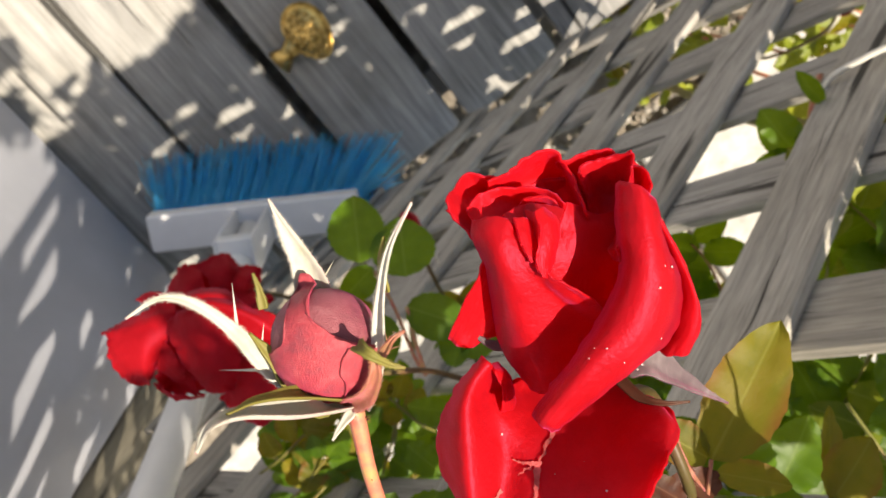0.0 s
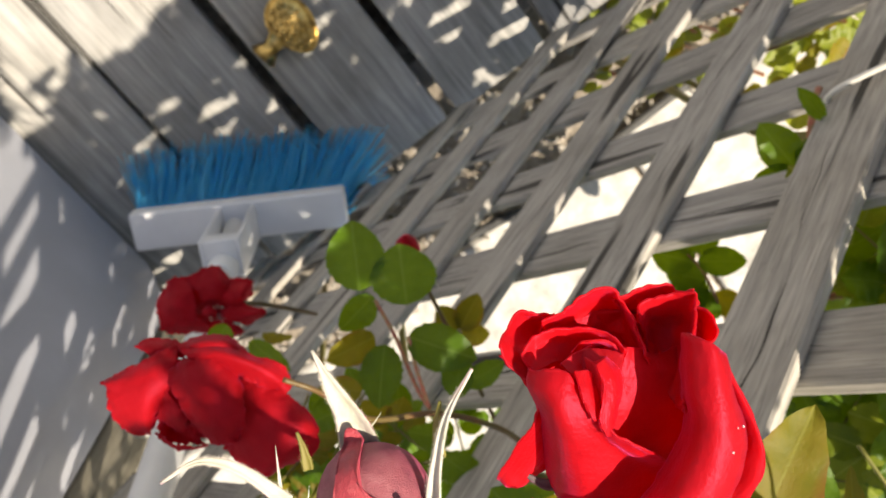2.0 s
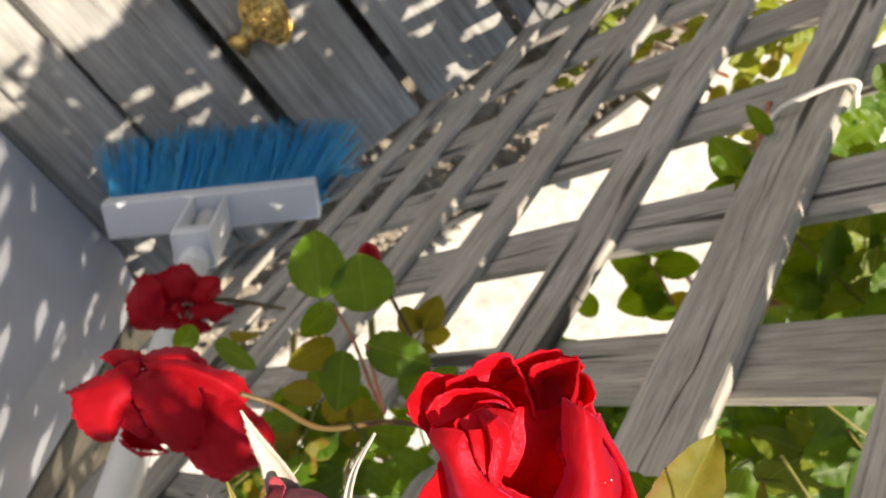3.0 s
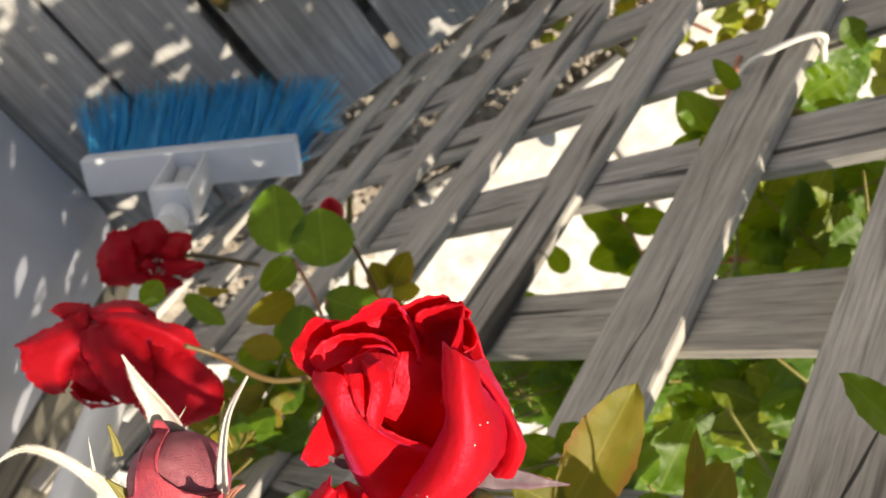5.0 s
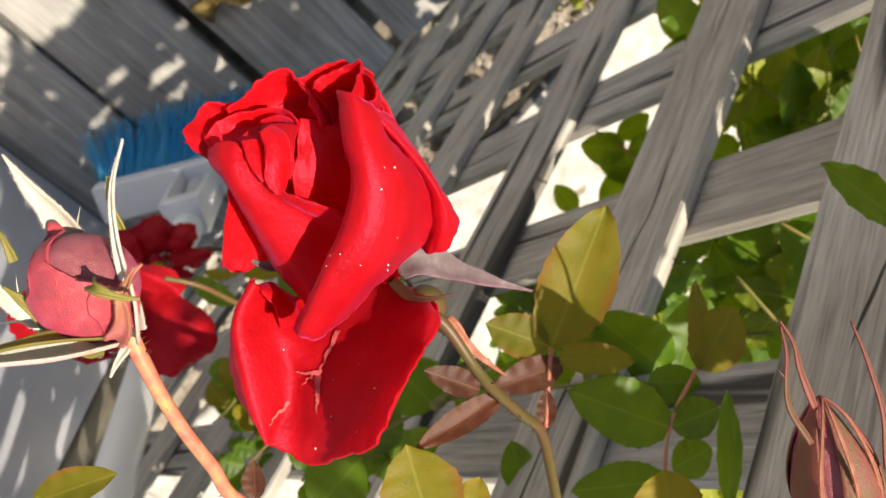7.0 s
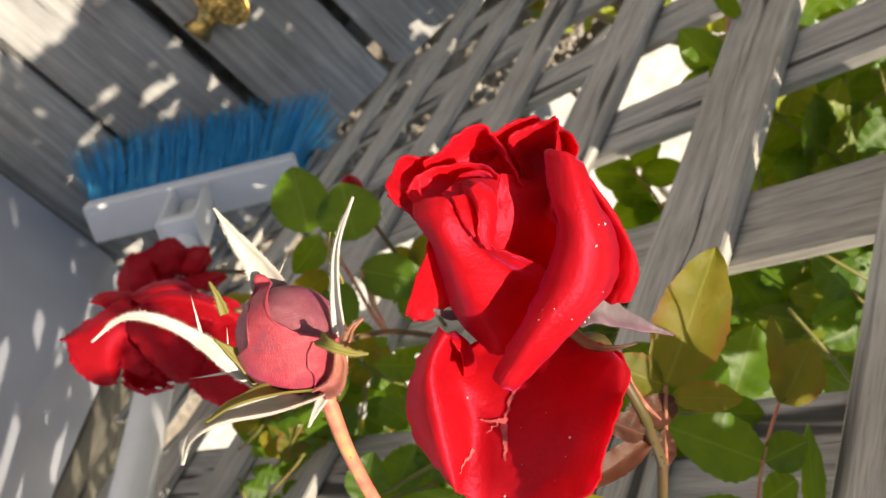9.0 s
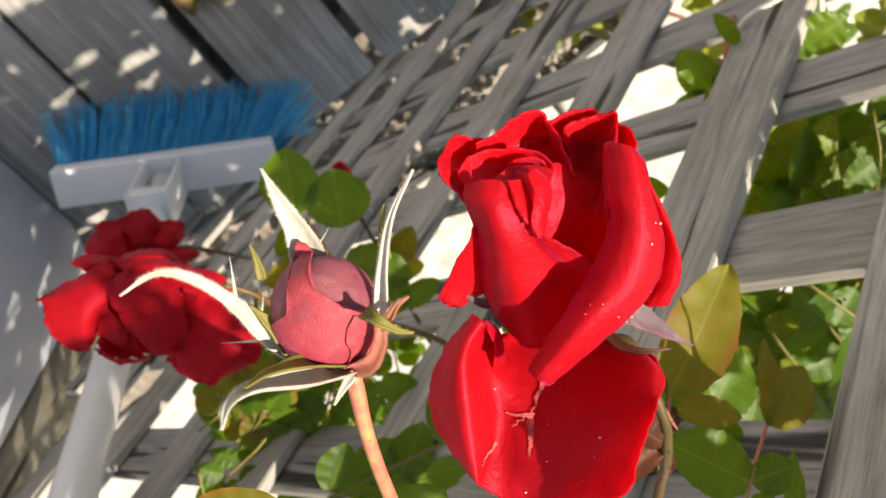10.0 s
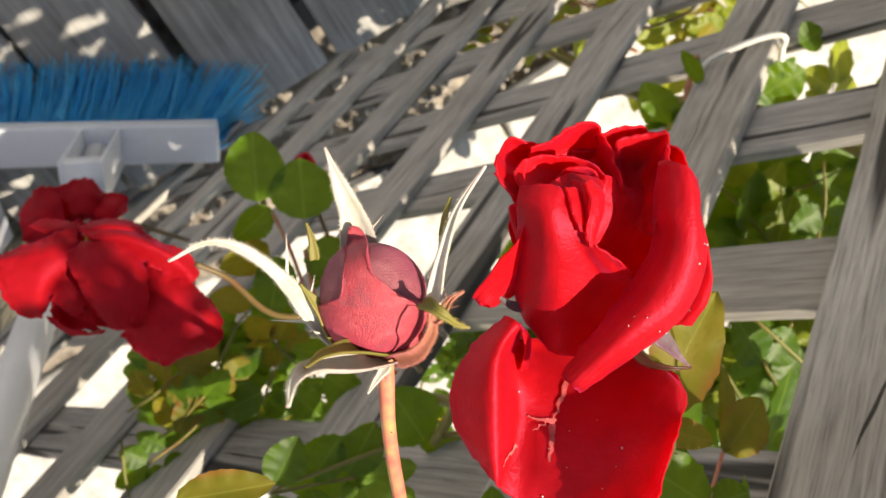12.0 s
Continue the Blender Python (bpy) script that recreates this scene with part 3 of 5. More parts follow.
spray_thing("green rose leaf spray with insect holes beside the lattice", [
    ((-0.3696, -0.0978, 0.6732), (-0.3822, -0.1196, 0.6523), 0.0250, G),
    ((-0.3820, -0.0815, 0.6771), (-0.3937, -0.1013, 0.6625), 0.0280, G),
    ((-0.3729, -0.0931, 0.6744), (-0.3529, -0.0906, 0.6786), 0.0144, G),
    ((-0.3634, -0.0800, 0.6808), (-0.3443, -0.0881, 0.6917), 0.0152, Y),
    ((-0.3660, -0.0770, 0.6868), (-0.3499, -0.0611, 0.7007), 0.0175, G),
    ((-0.3457, -0.0667, 0.6886), (-0.3317, -0.0784, 0.6866), 0.0119, Y),
    ((-0.3770, -0.0752, 0.6911), (-0.3941, -0.0514, 0.6970), 0.0198, G),
    ((-0.3840, -0.0472, 0.7003), (-0.4016, -0.0415, 0.6941), 0.0109, G),
    ((-0.3782, -0.0450, 0.7020), (-0.3897, -0.0567, 0.6904), 0.0136, G),
], [[ (-0.3725, -0.0914, 0.6751), (-0.3701, -0.0745, 0.6817), (-0.3678, -0.0596, 0.6983), (-0.3710, -0.0556, 0.7155) ],
    [ (-0.3770, -0.0752, 0.6911), (-0.3715, -0.0625, 0.6967), (-0.3710, -0.0556, 0.7155) ]], 3)
spray_thing("small green rose leaves low on the bush behind flowers", [
    ((-0.2724, -0.0808, 0.5700), (-0.2805, -0.0543, 0.5784), 0.0147, G),
    ((-0.2881, -0.1062, 0.6104), (-0.2726, -0.1007, 0.6151), 0.0131, G),
    ((-0.2808, -0.0793, 0.5690), (-0.2807, -0.0573, 0.5423), 0.0100, Y),
    ((-0.3063, -0.0592, 0.6655), (-0.3249, -0.0548, 0.6641), 0.0134, G),
    ((-0.3037, -0.0326, 0.6541), (-0.3244, -0.0272, 0.6527), 0.0169, G),
    ((-0.3131, -0.0127, 0.6599), (-0.2907, -0.0162, 0.6623), 0.0169, G),
    ((-0.3562, -0.0147, 0.6737), (-0.3406, -0.0293, 0.6709), 0.0166, G),
    ((-0.3473, -0.0120, 0.6762), (-0.3546, 0.0089, 0.6827), 0.0166, G),
    ((-0.3237, -0.0081, 0.6599), (-0.3291, 0.0121, 0.6665), 0.0169, G),
], [], 40)
spray_thing("dark green rose leaf spray behind the lattice over paving", [
    ((-0.5001, 0.0699, 0.5194), (-0.4822, 0.0481, 0.5143), 0.0229, G),
    ((-0.5020, 0.0704, 0.5192), (-0.5268, 0.0895, 0.5222), 0.0192, G),
    ((-0.5000, 0.0875, 0.5151), (-0.4821, 0.0679, 0.5108), 0.0225, G),
    ((-0.4996, 0.0967, 0.5078), (-0.4658, 0.0873, 0.5099), 0.0268, G),
    ((-0.4990, 0.1006, 0.5093), (-0.4779, 0.1028, 0.5136), 0.0268, G),
    ((-0.5005, 0.1018, 0.5095), (-0.5009, 0.1197, 0.5160), 0.0210, Y),
    ((-0.5025, 0.0609, 0.5157), (-0.5266, 0.0659, 0.5135), 0.0166, G),
    ((-0.4508, 0.0774, 0.5195), (-0.4526, 0.0570, 0.5117), 0.0150, G),
], [[ (-0.4884, 0.0314, 0.5071), (-0.5006, 0.0693, 0.5191), (-0.4976, 0.1085, 0.5124), (-0.4922, 0.1368, 0.5130) ]], 60)
spray_thing("rose leaves beside the white plant tie", [
    ((-0.6062, 0.0144, 0.6216), (-0.6284, 0.0118, 0.6278), 0.0237, G),
    ((-0.6371, 0.0046, 0.6129), (-0.6522, 0.0059, 0.6109), 0.0169, G),
    ((-0.5867, 0.0010, 0.5984), (-0.5830, -0.0223, 0.6011), 0.0093, G),
    ((-0.5739, 0.0242, 0.5766), (-0.5702, 0.0086, 0.5715), 0.0142, P),
    ((-0.5964, 0.0259, 0.5412), (-0.5882, 0.0121, 0.5375), 0.0151, P),
], [[ (-0.5765, 0.0260, 0.5769), (-0.5887, 0.0131, 0.5701), (-0.6060, 0.0065, 0.5541) ]], 80, 0.0022)
spray_thing("large sunlit green rose leaves behind the lattice", [
    ((-0.6013, 0.0863, 0.6166), (-0.5799, 0.0600, 0.6104), 0.0226, G),
    ((-0.5765, 0.1023, 0.5726), (-0.5766, 0.0752, 0.5627), 0.0268, G),
    ((-0.5590, 0.1191, 0.5602), (-0.5607, 0.1002, 0.5529), 0.0244, G),
    ((-0.5776, 0.1225, 0.5799), (-0.6034, 0.1221, 0.5755), 0.0268, G),
    ((-0.5649, 0.1368, 0.5549), (-0.5931, 0.1412, 0.5519), 0.0213, G),
    ((-0.5082, 0.0887, 0.6652), (-0.5086, 0.1085, 0.6724), 0.0211, G),
    ((-0.5004, 0.1195, 0.6994), (-0.5193, 0.0954, 0.6982), 0.0252, P),
    ((-0.5373, 0.1095, 0.6896), (-0.5194, 0.1149, 0.6945), 0.0188, G),
    ((-0.4909, 0.1021, 0.6298), (-0.4717, 0.1165, 0.6383), 0.0185, G),
    ((-0.4630, 0.1423, 0.6492), (-0.4836, 0.1360, 0.6435), 0.0185, G),
    ((-0.4924, 0.1497, 0.6471), (-0.4932, 0.1289, 0.6393), 0.0170, G),
    ((-0.5261, 0.1475, 0.6839), (-0.5083, 0.1474, 0.6868), 0.0169, G),
    ((-0.5034, 0.1208, 0.6131), (-0.5045, 0.1401, 0.6200), 0.0193, G),
], [[ (-0.5307, 0.0956, 0.5778), (-0.5614, 0.1106, 0.5782), (-0.5823, 0.0949, 0.5690), (-0.6181, 0.0981, 0.5642), (-0.6255, 0.0725, 0.5536) ]], 100, 0.0022)


def random_spray(at, kind, size, seed, up=(0, 0, 1), label="green rose leaf spray behind the lattice fence", root=None, bulk=False):
    """A compound leaf of five or seven leaflets on a curved stalk."""
    rng = random.Random(seed)
    t = None if bulk else thing("rose_leaf_spray", Matrix(), label, "leaf spray", "rose leaf sprays")
    yaw = rng.random() * 6.283
    d = Vector((math.cos(yaw), math.sin(yaw), rng.uniform(-0.35, 0.25))).normalized()
    face = (Vector(up) + Vector((rng.uniform(-0.45, 0.45), rng.uniform(-0.5, 0.3), 0))).normalized()
    side = face.cross(d).normalized()
    at = Vector(at)
    pts = [at - d * size * 1.4 + Vector((0, 0, -size * 0.4)), at - d * size * 0.5, at + d * size * 0.35, at + d * size * 0.9]
    if root is not None:
        pts[0] = Vector(root)
    if t:
        part("stalk", tube(curve_points(pts, 5), 0.0007, 5), M_STEM_GREEN, t)
    n = rng.choice((2, 2, 3))
    for i in range(n):
        q = at + d * size * (0.75 - i * 0.62)
        for s in (-1, 1):
            b = q + side * s * 0.002
            tip = b + (side * s * rng.uniform(0.75, 1.0) + d * rng.uniform(0.25, 0.6) + face * rng.uniform(-0.25, 0.1)) * size * rng.uniform(0.75, 1.0)
            place_leaf(b, tip, size * rng.uniform(0.6, 0.78), kind, t, seed * 10 + i * 2 + s, face)
    q = at + d * size * 0.9
    place_leaf(q, q + d * size * 1.15, size * 0.8, kind, t, seed * 10 + 9, face)
    return t


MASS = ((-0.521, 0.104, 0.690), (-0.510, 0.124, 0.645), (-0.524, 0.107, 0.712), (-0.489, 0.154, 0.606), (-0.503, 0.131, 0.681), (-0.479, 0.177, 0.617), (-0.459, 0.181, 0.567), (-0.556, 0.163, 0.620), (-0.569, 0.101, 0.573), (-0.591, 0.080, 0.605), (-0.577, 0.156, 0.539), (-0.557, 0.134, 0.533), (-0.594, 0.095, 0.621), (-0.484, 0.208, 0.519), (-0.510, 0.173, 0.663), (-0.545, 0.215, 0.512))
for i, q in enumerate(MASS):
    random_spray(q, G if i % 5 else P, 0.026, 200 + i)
for i in range(22):
    a = i * 2.4 + 0.7
    random_spray((-0.420 + 0.028 * math.cos(a) * (i / 22) ** 0.5, 0.028 + 0.003 * i, 0.668 - 0.004 * i + 0.03 * math.sin(a)), G, 0.016, 1700 + i)
for i in range(12):
    a = i * 2.4
    random_spray((-0.462 + 0.035 * math.cos(a) * (i / 12), 0.05 + 0.004 * i, 0.665 - 0.004 * i + 0.03 * math.sin(a)), G, 0.017, 270 + i)
for i, q in enumerate(((-0.316, -0.009, 0.629), (-0.292, -0.016, 0.630), (-0.306, 0.035, 0.592), (-0.286, 0.001, 0.637), (-0.337, 0.038, 0.642), (-0.345, 0.05, 0.60), (-0.38, 0.06, 0.66), (-0.42, 0.05, 0.70), (-0.40, 0.03, 0.74))):
    random_spray(q, G, 0.020, 240 + i, label="small green rose leaf spray growing through the lattice")
for i in range(12):
    a = i * 2.4
    random_spray((-0.292 + 0.068 * math.cos(a) * (0.3 + 0.035 * i), -0.022 + 0.018 * math.sin(i * 1.7), 0.640 + 0.034 * math.sin(a) * (0.3 + 0.035 * i)), G if i % 3 else Y, 0.017, 1800 + i, label="small green rose leaf spray growing through the lattice")
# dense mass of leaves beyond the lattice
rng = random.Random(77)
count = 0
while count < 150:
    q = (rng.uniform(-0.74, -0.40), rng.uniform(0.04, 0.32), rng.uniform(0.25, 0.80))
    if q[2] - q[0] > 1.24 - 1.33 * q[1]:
        # paler leaves mixed in: sunlight on the mass put into leaf colour
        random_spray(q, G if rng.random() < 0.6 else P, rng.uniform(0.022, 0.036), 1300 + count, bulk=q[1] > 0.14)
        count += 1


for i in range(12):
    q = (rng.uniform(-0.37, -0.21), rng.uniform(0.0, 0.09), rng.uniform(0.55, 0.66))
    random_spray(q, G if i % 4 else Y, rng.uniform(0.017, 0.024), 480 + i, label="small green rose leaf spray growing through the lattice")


# unseen leaves added above the lattice top, out of view, to shade the deck
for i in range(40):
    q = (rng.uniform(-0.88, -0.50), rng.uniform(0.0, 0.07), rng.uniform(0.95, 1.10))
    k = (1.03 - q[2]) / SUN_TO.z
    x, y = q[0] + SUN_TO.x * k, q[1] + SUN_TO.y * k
    # gaps left in these added leaves so sun reaches the slat edges
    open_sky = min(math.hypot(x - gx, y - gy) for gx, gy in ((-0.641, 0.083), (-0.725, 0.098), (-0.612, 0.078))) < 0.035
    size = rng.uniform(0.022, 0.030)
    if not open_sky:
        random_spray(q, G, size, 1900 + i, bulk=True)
# a second unseen band added along the lattice top to thicken that shade
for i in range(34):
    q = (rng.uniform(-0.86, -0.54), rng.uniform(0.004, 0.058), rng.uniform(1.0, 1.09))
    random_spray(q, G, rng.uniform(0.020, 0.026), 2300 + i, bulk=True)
# an unseen tuft added high out of view to shade the fully open rose
for i in range(12):
    a = i * 2.4
    r = 0.015 * ((i + 0.5) / 12) ** 0.5
    random_spray((-0.553 + r * math.cos(a), 0.014 + r * math.sin(a), 1.25 + rng.uniform(-0.01, 0.01)), G, rng.uniform(0.010, 0.013), 2100 + i, bulk=True)
# one mesh: leaves deep in the bush plus the unseen ones added for shade
foliage = bpy.data.meshes.new("rose_foliage")
foliage.from_pydata(BULK_VERTS, [], BULK_FACES)
foliage.materials.append(M_FOLIAGE)
foliage.shade_smooth()
tagged(new("rose_foliage", foliage), "dense green rose leaves in the depth of the bush, with unseen shading tufts added above", "foliage", kind="stuff")


# tall canes with leaves, beyond the lattice
def leafy_cane(ctrl, sprays, seed, size=0.027):
    rng = random.Random(seed)
    pts = curve_points(ctrl, 10)
    n = len(pts) - 1
    cane = part("rose_cane", tube(pts, [0.0042 - 0.0024 * k / n for k in range(n + 1)], 8), M_STEM_GREEN)
    tagged(cane, "thin reddish green rose cane behind the lattice", "rose cane", "rose canes")
    for k in range(sprays):
        p = pts[int(n * rng.uniform(0.55, 1.0))]
        off = Vector((rng.uniform(-1, 1), rng.uniform(-0.6, 1), rng.uniform(-0.3, 0.7))) * 0.05
        random_spray(p + off, G, size, seed * 40 + k, root=p)


# upper sprays, out of view, are added to shade deck and wall
leafy_cane([(-0.60, 0.08, GROUND), (-0.59, 0.06, 0.2), (-0.578, 0.03, 0.5), (-0.60, 0.02, 0.62), (-0.62, 0.05, 0.8), (-0.64, 0.10, 1.05)], 5, 11)
leafy_cane([(-0.66, 0.16, GROUND), (-0.66, 0.18, 0.25), (-0.64, 0.20, 0.55), (-0.64, 0.20, 0.85), (-0.68, 0.18, 1.15)], 4, 12)
leafy_cane([(-0.24, 0.10, GROUND), (-0.25, 0.10, 0.3), (-0.27, 0.09, 0.60), (-0.27, 0.08, 0.80), (-0.20, 0.07, 1.0)], 12, 13, 0.024)
leafy_cane([(-0.10, 0.12, GROUND), (-0.12, 0.13, 0.3), (-0.15, 0.13, 0.62), (-0.17, 0.12, 0.82), (-0.10, 0.10, 1.0)], 11, 14, 0.024)
leafy_cane([(-0.262, 0.095, 0.45), (-0.30, 0.07, 0.58), (-0.36, 0.03, 0.66), (-0.395, 0.0, 0.73), (-0.395, -0.04, 0.80)], 3, 15, 0.02)
leafy_cane([(-0.70, 0.20, GROUND), (-0.72, 0.24, 0.3), (-0.74, 0.24, 0.65), (-0.82, 0.22, 1.0)], 4, 16)

# low pale plants on the ground beyond
def pale_plant(at, size, seed):
    rng = random.Random(seed)
    t = thing("garden_plant", Matrix(), "pale yellow-green garden plant in full sun", "plant", "pale garden plants")
    at = Vector(at)
    for i in range(12):
        a = i * 2.4 + rng.random()
        q = at + Vector((math.cos(a), math.sin(a), 0)) * size * rng.uniform(0.1, 1.2) + Vector((0, 0, rng.uniform(-0.5, 0.6) * size))
        d = Vector((math.cos(a), math.sin(a), rng.uniform(-0.3, 0.4)))
        place_leaf(q, q + d * size * rng.uniform(0.7, 1.2), size * rng.uniform(0.5, 0.8), P if rng.random() < 0.8 else Y, t, seed * 20 + i, (rng.uniform(-0.4, 0.4), rng.uniform(-0.4, 0.4), 1))
    part("stalk", tube([(at.x, at.y, GROUND), at], 0.002, 6), M_STEM, t)
    return t


for i, q in enumerate(((-0.733, 0.150, 0.133), (-0.775, 0.154, 0.127), (-0.683, 0.130, 0.188), (-0.690, 0.106, 0.016), (-0.642, 0.128, -0.022), (-0.598, 0.114, -0.073), (-0.629, 0.052, -0.102), (-0.769, 0.115, 0.222), (-0.654, 0.065, 0.007), (-0.796, 0.161, 0.181), (-0.85, 0.10, 0.10), (-0.72, 0.06, -0.05), (-0.80, 0.08, 0.0))):
    pale_plant(q, 0.032 if i not in (4, 5, 6) else 0.020, 500 + i)

# ---- roses ----
def axes(axis, right):
    z = Vector(axis).normalized()
    r = Vector(right)
    x = (r - z * r.dot(z)).normalized()
    return Matrix((x, z.cross(x), z)).transposed().to_4x4()


def petal(parent, m, theta, half, h, r, opening=0.0, curl=0.0, edge=0.0, seed=0, mat=None, foot=2.5, point=0.0, ruffle=0.35, tuck=0.5, nu=30, nv=24, lean=0.0, skew=0.0, label=""):
    """One petal that wraps the flower's axis. Angles in degrees, lengths in millimetres: its middle direction and half width,
    its height and the cup's radius; opening: how far the upper half bends out; curl: roll of the top edge; edge: roll of its sides."""
    th, hw = radians(theta), radians(half)

    def at(a, b):
        u, v = 2 * a - 1, b
        top = 1 - 0.20 * abs(u) ** 2.4 - skew * (u + 0.3) + point * math.exp(-(u / 0.16) ** 2) + 0.025 * noise.noise((u * 2.2, seed * 3.7, 1.1))
        vv = v * top
        wide = hw * (tuck + (1 - tuck) * math.sin(min(vv, 0.8) / 0.8 * math.pi / 2))
        ang = th + u * wide + radians(lean) * vv
        cup = math.sin(min(vv / 0.5, 1.0) * math.pi / 2) ** 0.8
        rad = foot + (r - foot) * cup
        z = h * vv
        o = max(0.0, vv - 0.38) / 0.62
        rad += opening * o ** 1.7
        z -= max(0.0, opening) * 0.35 * o ** 2.2
        c = max(0.0, v - 0.78) / 0.22
        rad += curl * math.sin(min(c, 1) * 1.9) * (0.7 + 0.3 * noise.noise((u * 2.5, seed, 2)))
        z -= abs(curl) * 0.75 * c ** 2.3
        e = max(0.0, abs(u) - 0.72) / 0.28
        rad += edge * e ** 1.8 * min(1, vv * 2)
        rad += ruffle * r / 12 * noise.noise((u * 1.9 + seed, v * 2.3, seed * 1.3)) * v * 2.2
        return Vector((rad * math.cos(ang), rad * math.sin(ang), z)) * 0.001

    ob = part("petal", sheet(at, nu, nv), mat or M_PETAL, parent, label, m=m)
    return thicken(ob, 0.00035)


def ribbon(name, parent, ctrl, width, face, mat, cup=0.25, lobes=(), hairs=0, seed=0, label="", scale=0.001):
    """A tapering pointed blade along a curve, for sepals; hairs: how many fine ones stand on its edges."""
    rng = random.Random(seed)
    pts = curve_points([Vector(c) * scale for c in ctrl], 10)
    n = len(pts) - 1
    f = Vector(face).normalized()
    bm = bmesh.new()

    def frame_at(t):
        i = min(int(t * n), n - 1)
        p = pts[i].lerp(pts[i + 1], t * n - i)
        d = (pts[min(i + 1, n)] - pts[max(i - 1, 0)]).normalized()
        s = d.cross(f).normalized()
        return p, d, s, s.cross(d)

    def at(a, b):
        p, d, s, nn = frame_at(b)
        w = width * scale * 0.5 * (min(1.0, b * 5 + 0.55)) * (1 - b) ** 1.25 * (1 + 0.08 * math.sin(b * 21 + seed)) + 0.00012
        u = 2 * a - 1
        return p + s * u * w + nn * (cup * w * u * u * 1.6)

    sheet(at, 6, 26, bm)
    down = bmesh.new()
    for k in range(hairs * 5):
        b = rng.random() ** 1.3 * 0.9
        sd = rng.choice((0, 1))
        p = at(sd, b)
        _, d, s, nn = frame_at(b)
        out = (s * (1 if sd else -1) + d * rng.uniform(0.1, 0.8) + nn * rng.uniform(-0.5, 0.5)).normalized()
        L = rng.uniform(0.15, 0.55) * 0.001
        q = d * 0.00002
        v = [down.verts.new(p - q), down.verts.new(p + q), down.verts.new(p + out * L)]
        down.faces.new(v)
    ob = thicken(part(name, bm, mat, parent, label), 0.0003)
    if hairs:
        tagged(part("down", down, mat, ob, "fine white hairs"), kind="stuff")
    else:
        down.free()
    for b, side, L in lobes:
        p, d, s, nn = frame_at(b)
        w = s * side
        q = p + w * width * scale * 0.35 * (1 - b)
        tip = q + (w * 0.75 + d * 0.85 + nn * 0.15) * L * scale
        part("lobe", sheet(lambda a, c: q.lerp(tip, c) + (d * (a - 0.5) * 0.9 * (1 - c) * L * 0.16 * scale) + nn * 0.0002 * math.sin(c * 3), 2, 6), mat, ob)
    return ob


PRICKLE = mesh_of("prickle", tube([Vector((0, 0, -0.1)), Vector((0, 0, 0.4)), Vector((0.05, 0, 1.0))], [0.22, 0.12, 0.02], 6), M_LEAF_RED)


def thorny_stem(parent, ctrl, radii, seed, mat, thorns=14, scale=0.001):
    rng = random.Random(seed)
    pts = curve_points([Vector(c) * scale for c in ctrl], 10)
    n = len(pts) - 1
    rr = [along(radii, i / n) * scale for i in range(n + 1)]
    st = part("stem", tube(pts, rr, 12), mat, parent)
    for k in range(thorns):
        i = rng.randrange(1, n)
        d = (pts[i + 1] - pts[i - 1]).normalized()
        o = (d.orthogonal() + d.cross(d.orthogonal()) * rng.uniform(-3, 3)).normalized() * rng.choice((-1, 1))
        p = pts[i] + o * rr[i] * 0.9
        z = (o - d * 0.25).normalized()
        size = rr[i] * rng.uniform(0.5, 1.0)
        x = z.orthogonal().normalized()
        pm = Matrix((x * size, z.cross(x) * size, z * size)).transposed().to_4x4()
        pm.translation = p
        ob = new("prickle", PRICKLE)
        ob.parent = st
        ob.matrix_basis = pm
    return st


# the flowers' own frame: x across the spray, y away from the lattice, z to the sky
SPRAY = pose(-0.43777, -0.15039, 0.91360, -23.04, -9.32, 145.36)


def weave(values, t):
    """A smooth curve through evenly spaced vectors."""
    n = len(values) - 1
    i = min(int(t * n), n - 1)
    f = t * n - i
    p1, p2 = values[i], values[i + 1]
    p0 = values[i - 1] if i else p1 * 2 - p2
    p3 = values[i + 2] if i + 2 <= n else p2 * 2 - p1
    return 0.5 * (2 * p1 + (p2 - p0) * f + (2 * p0 - 5 * p1 + 4 * p2 - p3) * f * f + (3 * p1 - p0 - 3 * p2 + p3) * f ** 3)


drop = bmesh.new()
bmesh.ops.create_icosphere(drop, subdivisions=2, radius=1)
DEW = mesh_of("dew_drop", drop, M_DEW)


